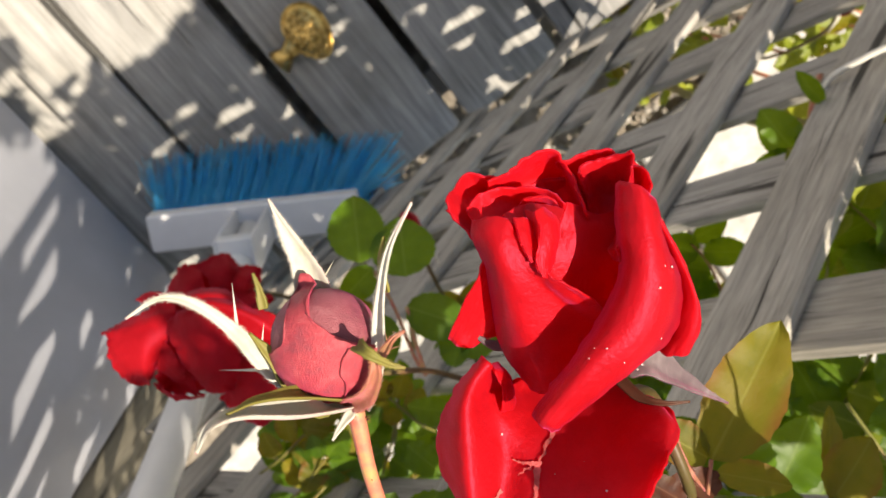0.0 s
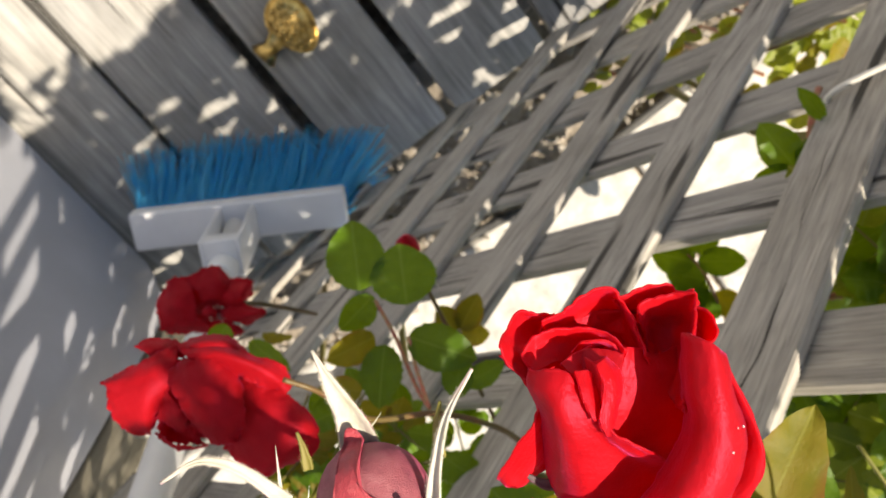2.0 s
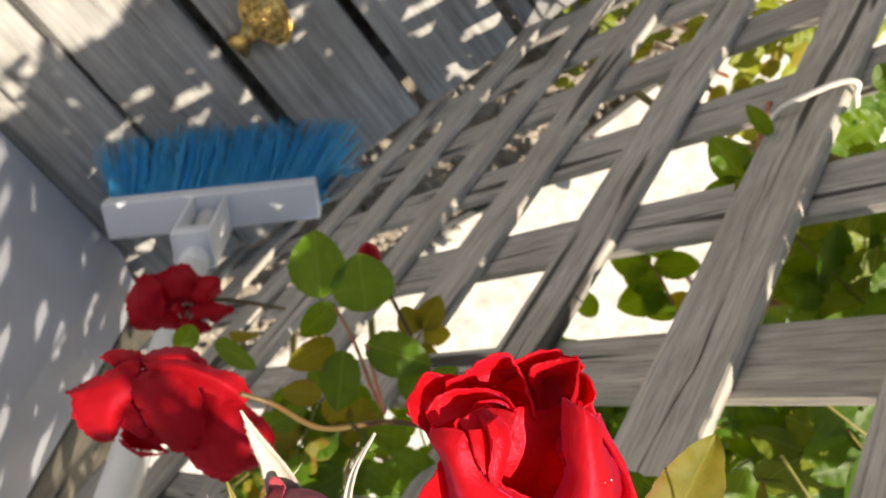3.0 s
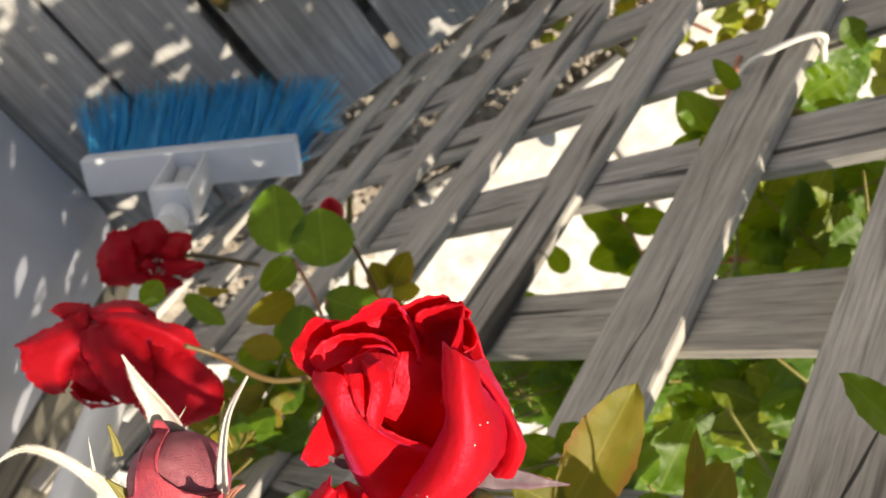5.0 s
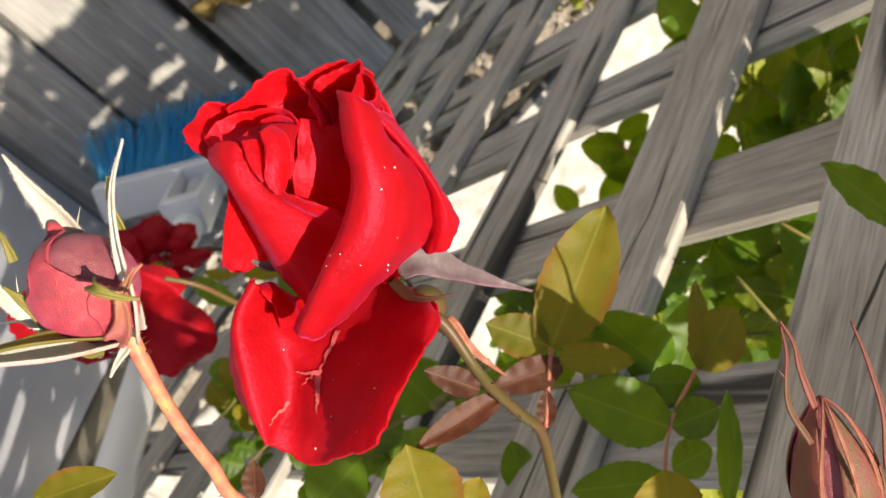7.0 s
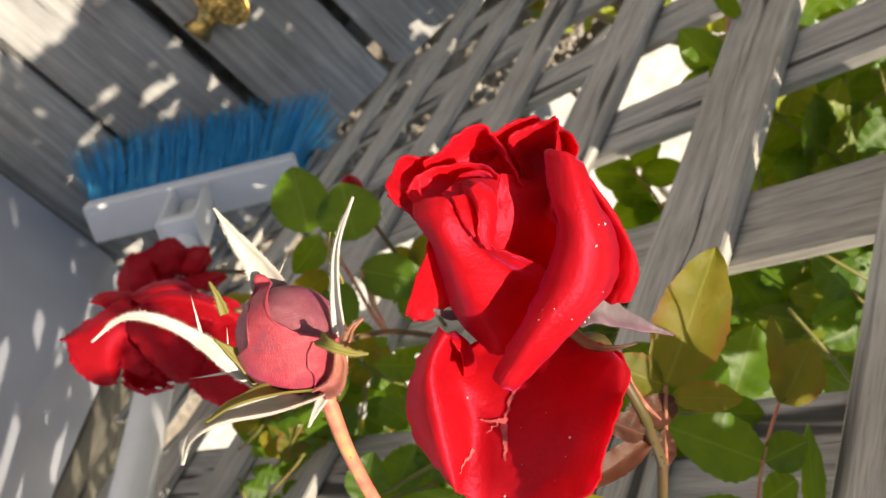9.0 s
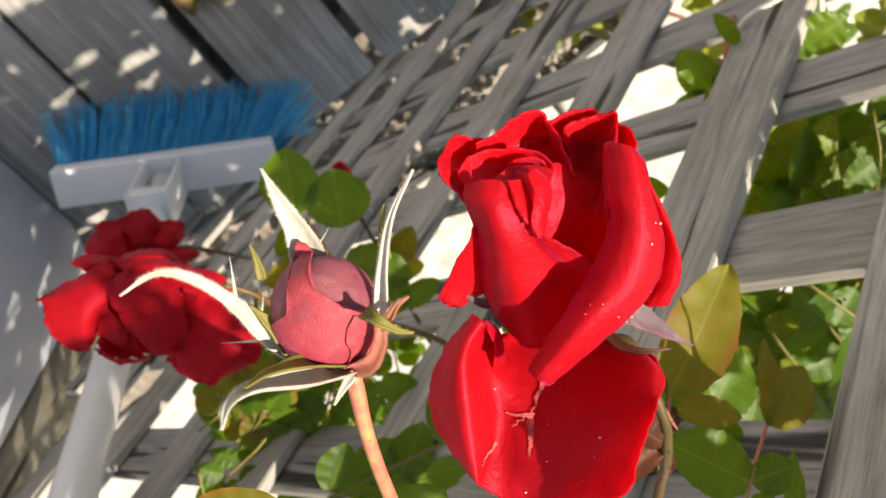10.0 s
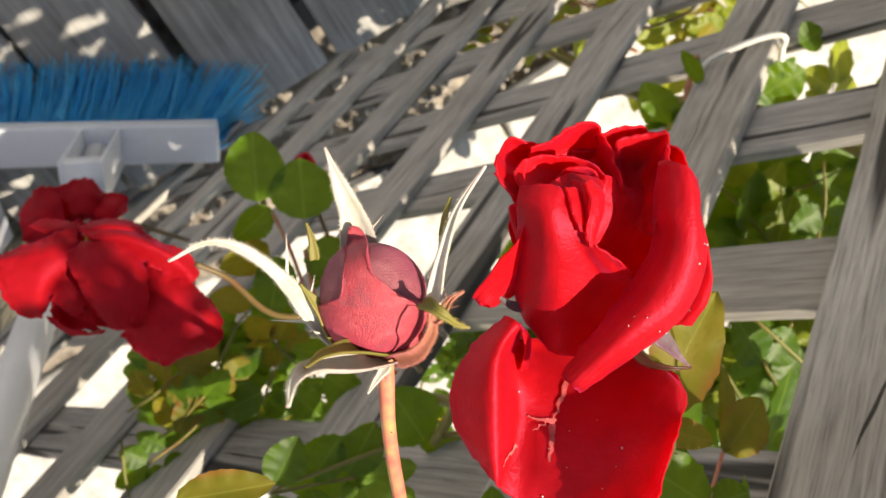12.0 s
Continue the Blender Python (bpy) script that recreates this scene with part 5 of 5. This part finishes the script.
    ribbon("sepal", t, [(-8.7, -15.0, 3), (-5.9, -13.5, 6), (-4.4, -11.2, 8), (-4.3, -9.1, 9), (-4.8, -7.8, 10)], 3.0, (0.35, -0.25, 1), M_HIP, 0.5, (), 120, 15, "short reddish sepal pressed to the bud")
    ribbon("sepal", t, [(-5.6, -7.4, 11.5), (-4.5, -7.7, 14), (-3.1, -8.5, 14.5), (-1.5, -9.5, 13), (0.1, -9.9, 12)], 1.7, (0, 0.3, 1), M_SEPAL_IN, 0.4, (), 60, 17, "pale green curled sepal tip")
    ribbon("sepal", t, [(-4.0, -9.7, 9), (-2.9, -8.2, 9), (-2.0, -6.8, 9), (-0.5, -5.7, 9)], 1.3, (0, 0.3, 1), M_HIP, 0.4, ((0.4, 1, 1.6), (0.55, -1, 1.4)), 40, 18)
    # olive inner faces that show beside the white down
    ribbon("sepal_lining", t, [(-12.0, -15.8, -0.6), (-15.6, -12.6, 3.2), (-18.2, -8.8, 5.8), (-20.6, -6.0, 7.0)], 5.6, (0.3, 0.3, 1), M_SEPAL_IN, 0.3, (), 0, 61, "olive inner face of the sepal")
    ribbon("sepal_lining", t, [(-9.8, -14.6, 1.4), (-13.6, -13.8, 8), (-16.6, -13.6, 15), (-18.2, -14.4, 20)], 4.4, (0, 0.75, 0.8), M_SEPAL_IN, 0.35, (), 0, 62, "olive inner face of the sepal")
    ribbon("sepal_lining", t, [(-12.6, -6, -3.4), (-14.4, -1, -0.4), (-15.0, 2.4, 1.4)], 6.0, (0.1, -0.2, 1), M_SEPAL_IN, 0.3, (), 0, 63, "olive inner face of the sepal")
    ribbon("sepal", t, [(-3.0, -1, 7.5), (-3.4, 2.5, 9.0), (-2.9, 5.6, 9.8)], 1.3, (-0.4, 0, 1), M_SEPAL_IN, 0.3, (), 10, 64)
    ribbon("sepal", t, [(-19.0, -3.0, 6.2), (-19.4, -0.6, 6.8), (-20.2, 1.5, 7.0)], 1.2, (0.1, 0.2, 1), M_SEPAL_IN, 0.3, (), 10, 65)
    ribbon("sepal", t, [(-9.2, -16.5, -1), (-10.6, -18.5, 0), (-11.6, -20.2, 0.5)], 1.4, (0, 0.4, 1), M_SEPAL, 0.2, (), 10, 16)
    thorny_stem(t, [(-9.8, -14.6, -2.8), (-9.2, -18.9, -4.4), (-8.6, -25.1, -7.6), (-7.5, -31.6, -11.4), (-6.2, -37.7, -15.5), (-4.5, -45.3, -20.6), (5, -56, -33), (20, -67, -52), (43, -78, -88)], (1.25, 1.05, 1.1, 1.3), 8, M_STEM, 34)
    return t


rose_bud()


M_BUD_GREEN = thin_sheet("red_green_sepal", (0.14, 0.12, 0.035), (0.22, 0.055, 0.035), (0.30, 0.07, 0.06), 0.6, (0.3, 0.12, 0.05), 0.15, 190.0, 0.5, 0.2)


def second_bud():
    t = thing("rosebud", SPRAY, "closed green-red rosebud with thorny pointed sepals", "rosebud", "rosebuds")
    foot, tip = Vector((88.0, -59.7, -24.5)), Vector((85.2, -38.5, -18.6))
    ax = tip - foot
    L = ax.length
    m = Matrix.Translation(foot * 0.001) @ axes(ax, (1, 0, 0))

    def skin(grow, a0, a1, seed):
        def at(a, b):
            prof = math.sin(math.pi * (0.05 + 0.95 * b) ** 0.72) ** 0.75 if b < 0.999 else 0.0
            r = (6.0 + grow) * prof
            ang = radians(a0 + (a1 - a0) * a * (1 - 0.5 * b) + (a1 - a0) * 0.25 * b)
            return Vector((r * math.cos(ang), r * math.sin(ang), L * b)) * 0.001
        return at
    part("petal", sheet(skin(0, 0, 360, 1), 30, 20), M_BUD_PETAL, t, m=m)
    for k in range(5):
        thicken(part("sepal", sheet(skin(0.5 + 0.1 * k, k * 72 - 34, k * 72 + 34, k), 12, 20), M_BUD_GREEN, t, m=m), 0.0003)
    ribbon("sepal", t, [(82, -44, -14), (79.6, -38, -14), (80.3, -31, -14), (80, -27, -14)], 0.7, (0, 0, 1), M_BUD_GREEN, 0.2, ((0.3, 1, 2), (0.5, -1, 2)), 30, 21)
    ribbon("sepal", t, [(93, -50, -18), (93.2, -42, -17), (92, -34, -17), (90.5, -28, -17)], 1.0, (0, 0, 1), M_BUD_GREEN, 0.2, (), 30, 22)
    ribbon("sepal", t, [(84, -40, -17), (82.4, -34, -16), (82, -30, -16), (80.5, -26.5, -16)], 0.9, (0, 0, 1), M_BUD_GREEN, 0.2, (), 20, 23)
    # pale downy seams where the sepals meet
    for k, (x0, x1, x2) in enumerate(((88.4, 87.4, 85.8), (83.6, 83.0, 84.2), (91.6, 91.0, 88.2))):
        ribbon("seam", t, [(x0, -57, -17.5 - 0.6 * k), (x1, -50, -14.6 - 0.9 * k), (x2, -42, -14.9 - 0.4 * k), (85.4, -38.4, -17.6)], 0.55, (0, 0, 1), M_HIP, 0.2, (), 60, 24 + k, "pale downy seam")
    thorny_stem(t, [tuple(foot), (91, -70, -33), (90, -85, -50)], (1.6, 1.4), 9, M_STEM_GREEN, 10)
    return t


second_bud()


def near_spray(label, leaves, stems, seed):
    """Leaves close to the flowers, in the flowers' own frame, millimetres."""
    t = thing("rose_leaf_spray", SPRAY, label, "leaf spray", "rose leaf sprays")
    for i, (b, p, w, k) in enumerate(leaves):
        place_leaf(Vector(b) * 0.001, Vector(p) * 0.001, w * 0.001, k, t, seed + i, (0.15, 0.25, 0.95))
    for s in stems:
        part("stalk", tube(curve_points([Vector(c) * 0.001 for c in s], 6), 0.0005, 6), M_STEM, t)
    return t


near_spray("olive-yellow and reddish young leaves under the red rose", [
    ((47.6, -33.4, -64.0), (63.3, -6.1, -69.3), 15.5, Y), ((47.1, -33.0, -64.0), (35.4, -26.4, -60.7), 9.2, Y),
    ((48.4, -35.8, -64.1), (64.6, -39.4, -69.9), 6.8, Y), ((49.4, -37.1, -64.2), (35.2, -38.9, -55.5), 7.0, D),
    ((38.7, -35.3, -30.8), (24.1, -40.8, -24.0), 4.6, D), ((44.4, -48.0, -57.4), (45.6, -41.0, -59.7), 4.0, D),
    ((36.1, -32.0, -20.5), (28.9, -27.0, -14.7), 4.3, D),
], [[(47.6, -33.4, -64.0), (46.5, -38.1, -61.8), (44.4, -48.0, -57.4)]], 700)
near_spray("broad green leaves on a red stalk below the rose", [
    ((72.0, -59.4, -90.6), (50.2, -46.4, -82.2), 15.3, G), ((72.8, -59.8, -91.7), (85.0, -57.3, -96.1), 10.0, G),
    ((83.1, -50.4, -108.1), (88.0, -28.7, -122.1), 5.9, Y), ((83.6, -50.4, -108.2), (95.0, -35.9, -112.7), 14.3, Y),
    ((84.7, -82.0, -100.7), (89.7, -56.3, -108.8), 6.4, G), ((70.1, -72.7, -94.1), (47.3, -72.1, -91.5), 10.7, G),
    ((71.8, -70.3, -94.4), (82.6, -67.8, -100.7), 9.5, G), ((32.0, -95.8, -169.9), (29.8, -78.4, -170.0), 12.2, G),
], [[(68.7, -77.9, -93.9), (72.0, -59.4, -90.6), (82.5, -50.3, -108.0)]], 720)
near_spray("toothed olive leaves at the foot of the flowers", [
    ((25.5, -51.6, -18.9), (24.7, -37.8, -14.0), 12.8, Y), ((31.8, -49.8, -19.7), (34.2, -45.3, -20.0), 5.2, Y),
    ((66.1, -70.2, -58.5), (66.0, -59.3, -58.7), 13.8, Y), ((-40.4, -41.8, -21.6), (-25.3, -38.5, -21.3), 6.5, Y),
    ((3.4, -40.8, -6.5), (4.7, -35.0, -4.7), 3.4, D), ((-12.7, -67.5, -84.7), (-0.4, -57.1, -86.3), 16.1, G),
    ((6.4, -63.7, -167.5), (-6.2, -46.7, -166.4), 20.7, G), ((-13.5, -73.3, -185.2), (-41.2, -83.5, -181.8), 22.1, G),
], [], 740)
near_spray("single green leaf close beside the lattice", [((124.0, -18.5, -80.0), (107.5, -4.0, -71.5), 9.5, G)], [[(124.0, -18.5, -80.0), (135, -24, -100), (218.0, 36.2, -236.7)]], 760)


def loose_rose():
    t = thing("rose", pose(-0.3386, -0.1275, 0.7705, -21.82, -5.18, 143.53), "fully open red rose with loose hanging petals", "rose", "red roses")
    loft(t, [[(-13, 18.5, -4), (-23.7, 13.6, -1), (-35.8, 7.1, 0)], [(-11.6, 13.7, 0), (-20.6, 10.1, 4), (-32.8, 6, 3)], [(-13.3, 6.4, 1), (-20.2, 3, 5), (-31.4, -2.3, 2)], [(-18.2, -1.6, -2), (-20.9, -3.9, 2), (-27.7, -8.4, -3)], [(-20.8, -6.7, -6), (-20.7, -8.2, -3), (-22.2, -10, -6)]], 0.9, 31, "", mat=M_PETAL_SHADED)
    loft(t, [[(-27.3, 18, -6), (-22.7, 16.1, -4), (-16.6, 13, -5)], [(-24.3, 20, -8), (-18.4, 17.4, -4), (-14.1, 14.2, -4)], [(-14.8, 20.1, -9), (-12.3, 17.8, -5), (-10.9, 14.2, -4)]], 0.9, 32, "", mat=M_PETAL_SHADED)
    loft(t, [[(-13.6, 19, -4), (-10.9, 16.8, -1), (-8.4, 13.3, -3)], [(-5.8, 21.8, -5), (-2.4, 19.3, 2), (-2, 14.2, 0)], [(3.6, 20.6, -6), (5.7, 18.6, 1), (4.1, 13.6, -1)], [(8.8, 15.9, -7), (8, 15, -2), (5.6, 12.2, -3)]], 0.9, 33, "", mat=M_PETAL_SHADED)
    loft(t, [[(-10.2, 16.8, 1), (-6.3, 15, 3), (0.4, 12.8, 1)], [(0.7, 19.1, 2), (4.1, 16.1, 6), (5, 10.8, 2)], [(11, 16.2, 1), (13.2, 12.9, 5), (11, 7.5, 1)], [(19.8, 12.3, -2), (19.2, 8.7, 2), (15.8, 5, -1)], [(23.6, 5.9, -5), (22.5, 4.3, -2), (19.3, 2.9, -4)]], 0.9, 34, "", mat=M_PETAL_SHADED)
    loft(t, [[(-15.5, 9.6, 1), (-9.9, 4.2, 6), (-4.9, -3.9, 7), (0.5, -11.1, 3)], [(-8.4, 14.7, 3), (-3.2, 6.8, 9), (0.4, -2.4, 9), (3.5, -11.7, 4)], [(1.1, 15.7, 3), (5, 6.8, 9), (6.8, -2.7, 8), (6.3, -11.1, 3)], [(6.5, 11.6, 0), (10.6, 4, 5), (10.3, -4.6, 4), (7.5, -10.7, 0)]], 0.9, 35, "", mat=M_PETAL_SHADED)
    loft(t, [[(6.7, 7.9, -3), (7, -1.6, -2), (4.8, -10.1, -2), (1.2, -14.1, -5)], [(13.4, 7, -2), (15.5, -1.8, 2), (13.4, -11.3, 2), (7.7, -19.5, -3)], [(23, 2.7, -2), (25.2, -3.7, 3), (23.1, -13.2, 3), (15, -22.8, -2)], [(29.9, -4.3, -5), (31.8, -9.1, -2), (30.5, -14.9, -2), (20.2, -20.6, -5)]], 0.9, 36, "", mat=M_PETAL_SHADED)
    loft(t, [[(-19.6, -1.8, -3), (-18.7, -6.9, -2), (-18.8, -10.8, -5)], [(-15.9, -2.9, -6), (-16.5, -8.5, -9), (-14.3, -12.7, -6)], [(-8.4, -6.1, -3), (-7.4, -9.7, -5), (-3.9, -12.8, -4)]], 0.9, 37, "", mat=M_PETAL_SHADED)
    loft(t, [[(-20.5, -8.9, -6), (-19.3, -11.4, -5)], [(-13.4, -12.3, -2), (-13, -14.4, -4)], [(-7, -13.3, -2), (-6.9, -14.6, -5)], [(-3.2, -11.4, -3), (-4, -13.2, -6)]], 0.9, 38, "", mat=M_PETAL_SHADED)
    loft(t, [[(-14.6, 5.6, 2), (-16.5, 1.1, 1), (-18.5, -3.7, -2)], [(-11.4, 1.3, 2), (-12.3, -2.6, 1), (-12.7, -8.2, -3)], [(-9.5, -1.7, 0), (-8.7, -5.1, -1), (-9.1, -8.7, -5)]], 0.9, 39, "", mat=M_PETAL_SHADED)
    loft(t, [[(-21.4, 11.9, -12), (-24.1, 0.1, -16), (-19.2, -11.3, -12)], [(-4.3, 13.9, -14), (-6.2, -0.6, -20), (-4.3, -12.9, -14)], [(14, 7.5, -12), (13, -2.1, -16), (7.4, -14.7, -12)]], 0.9, 40, "", mat=M_PETAL_SHADED)
    return t


big = loose_rose()
def ragged_rose():
    t = thing("rose", pose(-0.2449, -0.1000, 0.5185, -21.82, -5.18, 143.53), "ragged open red rose past its prime", "rose", "red roses")
    loft(t, [[(-33.7, 3.8, -5), (-29.8, -6.2, 0), (-29.1, -14.2, -2)], [(-24, 17.3, -4), (-16.4, 2.4, 6), (-13.7, -13.2, 2)], [(-13.3, 19.3, -6), (-7.1, 6.3, 2), (-5.5, -10.1, 2)]], 1.4, 61, "", 24, 24, M_PETAL_SHADED)
    loft(t, [[(-13.4, 18.4, -3), (-4.8, 8.3, 1), (-1, -1.2, -3)], [(3.3, 26.2, -6), (7.4, 14.5, 4), (5.6, 0.9, -2)], [(13.1, 18.3, -6), (12.2, 10.3, 1), (8.3, -0.2, -3)]], 1.4, 62, "", 24, 24, M_PETAL_SHADED)
    loft(t, [[(9.8, 17.3, -5), (10.3, 8.2, 0), (8, -0.3, -4)], [(25.5, 16.6, -6), (21.7, 8.4, 4), (13.5, -1.2, -3)], [(27.1, 7.4, -8), (22.6, 3.1, 0), (15.6, -3.3, -3)]], 1.4, 63, "", 24, 24, M_PETAL_SHADED)
    loft(t, [[(15.9, 1.9, -2), (11.3, -1, 0), (6.3, -3.3, -3)], [(36, -2.3, -4), (25.7, -4.2, 4), (10, -5.2, -1)], [(25.4, -12.4, -5), (18.8, -9.8, 1), (7.6, -6.7, -2)]], 1.4, 64, "", 24, 24, M_PETAL_SHADED)
    loft(t, [[(7.9, -7.3, -1), (4.4, -10.2, 1), (-0.3, -12.4, -1)], [(21.9, -15.2, -4), (15.8, -15.6, 5), (4.7, -14.6, 2)], [(7, -25.1, -4), (4.7, -19.3, 2), (-1, -14, 0)]], 1.4, 65, "", 24, 24, M_PETAL_SHADED)
    loft(t, [[(-29.5, -14.7, -3), (-19.5, -10, 3), (-11.3, -5.1, 0)], [(-15.4, -16.3, -3), (-8.6, -10.9, 5), (-4.5, -6.6, 0)], [(0.1, -15.5, -3), (1.4, -11, 3), (1.3, -6.7, -1)]], 1.4, 66, "", 24, 24, M_PETAL_SHADED)
    loft(t, [[(-7.9, -1, 1), (-6.5, -5, -6)], [(1.3, 5.2, 1), (0.3, -3.7, -9)], [(11.6, 1.7, 1), (6.4, -5, -6)]], 1.4, 67, "", 24, 24, M_PETAL_SHADED)
    loft(t, [[(-2.4, -1.9, 2), (-0.1, -4.9, 3), (3.1, -7.2, 0)], [(2.3, 0.7, 4), (4, -3.3, 5), (5.4, -6.5, 1)], [(6.2, -2.1, 0), (7.2, -4.4, 2), (6.9, -7.3, -1)]], 1.4, 68, "", 24, 24, M_PETAL_SHADED)
    loft(t, [[(-31.1, 11.8, -12), (-28.4, -3.2, -16), (-20.6, -13.4, -12)], [(-0.2, 18.1, -14), (-4.8, -1.5, -22), (-2.3, -15.7, -14)], [(23.5, 7.6, -12), (16.1, -3.2, -16), (8.8, -17.6, -12)]], 1.4, 69, "", 24, 24, M_PETAL_SHADED)
    for k in range(16):
        a = k * 2.4
        d = Vector((0.5 + math.cos(a) * 0.6, -0.2 + math.sin(a) * 0.6, 1)).normalized()
        foot = Vector((0.004, -0.003, -0.008))
        part("stamen", tube([foot, foot + d * 0.010, foot + d * 0.0112], [0.0003, 0.0003, 0.0007], 5), M_SEPAL, t)
    part("stem", tube(curve_points([Vector((0, 0, -0.020)), Vector((0.02, 0.0, -0.05)), Vector((0.05, -0.01, -0.10))], 6), 0.0016, 8), M_STEM_OLIVE, t)
    return t


small = ragged_rose()
stalk = thorny_stem(big, [(-0.3682, -0.1265, 0.7869), (-0.3723, -0.1162, 0.7846), (-0.3726, -0.0932, 0.7715), (-0.3853, -0.0723, 0.7555), (-0.3919, -0.0406, 0.7337), (-0.3898, -0.0099, 0.7130)], (0.0008, 0.0010, 0.0012), 12, M_STEM_OLIVE, 10, 1.0)
stalk.matrix_basis = big.matrix_basis.inverted()


def far_bud():
    t = thing("rosebud", pose(-0.735, 0.078, 0.285), "small dark red half-open rosebud beyond the lattice", "rosebud", "rosebuds")
    m = axes((0.25, -0.55, 0.8), (1, 0, 0)) @ Matrix.Scale(0.62, 4)
    for i, (th, hf, h, r, op) in enumerate(((0, 130, 27, 3, 0), (140, 110, 27, 5, 0), (260, 95, 27, 7, 0.3), (40, 80, 27, 9, 0.6), (160, 75, 26, 11, 1.0), (280, 70, 26, 12, 1.6), (90, 50, 22, 12, 6))):
        petal(t, m, th, hf, h, r, op, 0.5, 0.6, 70 + i, foot=2.0, mat=M_DARK_PETAL, nu=18, nv=14)
    for k in range(4):
        a = k * 1.6 + 0.4
        part("sepal", tube([Vector((0, 0, 0)), Vector((math.cos(a) * 0.012, math.sin(a) * 0.012, 0.004)), Vector((math.cos(a) * 0.024, math.sin(a) * 0.024, 0.003))], [0.002, 0.0016, 0.0003], 6), M_SEPAL, t)
    part("stem", tube(curve_points([Vector((0, 0, 0)), Vector((0.01, 0.03, -0.06)), Vector((0.03, 0.06, -0.2)), Vector((0.03, 0.08, -0.435))], 6), 0.0018, 8), M_STEM_OLIVE, t)
    return t


M_DARK_PETAL = thin_sheet("dark_red_bud_petal", (0.10, 0.003, 0.006), (0.15, 0.005, 0.010), (0.22, 0.008, 0.02), 0.5, (0.3, 0.003, 0.006), 0.15, 90.0, 0.5, 0.3)
far_bud()


def little_bud():
    t = thing("rosebud", Matrix(), "small closed red rosebud with pale sepals among the leaves", "rosebud", "rosebuds")
    foot, tip = Vector((-0.3851, -0.0817, 0.6287)), Vector((-0.3943, -0.0962, 0.6433))
    ax = tip - foot
    L = ax.length
    m = Matrix.Translation(foot) @ axes(ax, (1, 0, 0))
    for i, (a0, a1) in enumerate(((0, 360), (20, 190), (180, 330))):
        def at(a, b, a0=a0, a1=a1, g=0.0003 * i):
            r = (0.0055 + g) * (math.sin(math.pi * (0.06 + 0.94 * b) ** 0.75) ** 0.8 if b < 0.999 else 0.0)
            ang = radians(a0 + (a1 - a0) * a + 30 * b)
            return Vector((r * math.cos(ang), r * math.sin(ang), L * b))
        thicken(part("petal", sheet(at, 24, 16), M_PETAL, t, m=m), 0.0002)
    ribbon("sepal", t, [foot, (-0.3911, -0.0739, 0.6360), (-0.3902, -0.0670, 0.6441)], 0.0035, (0, -0.3, 1), M_SEPAL, 0.3, (), 20, 51, "pale narrow sepal", 1.0)
    ribbon("sepal", t, [foot, foot.lerp(tip, 0.5) + Vector((0.006, 0.004, 0)), tip + Vector((0.004, 0.003, -0.004))], 0.003, (0, -0.3, 1), M_SEPAL, 0.3, (), 20, 52, "", 1.0)
    part("stem", tube(curve_points([foot, foot + Vector((0.006, 0.02, -0.02)), Vector((-0.36, 0.03, 0.62))], 6), 0.0011, 8), M_STEM_OLIVE, t)
    return t


little_bud()
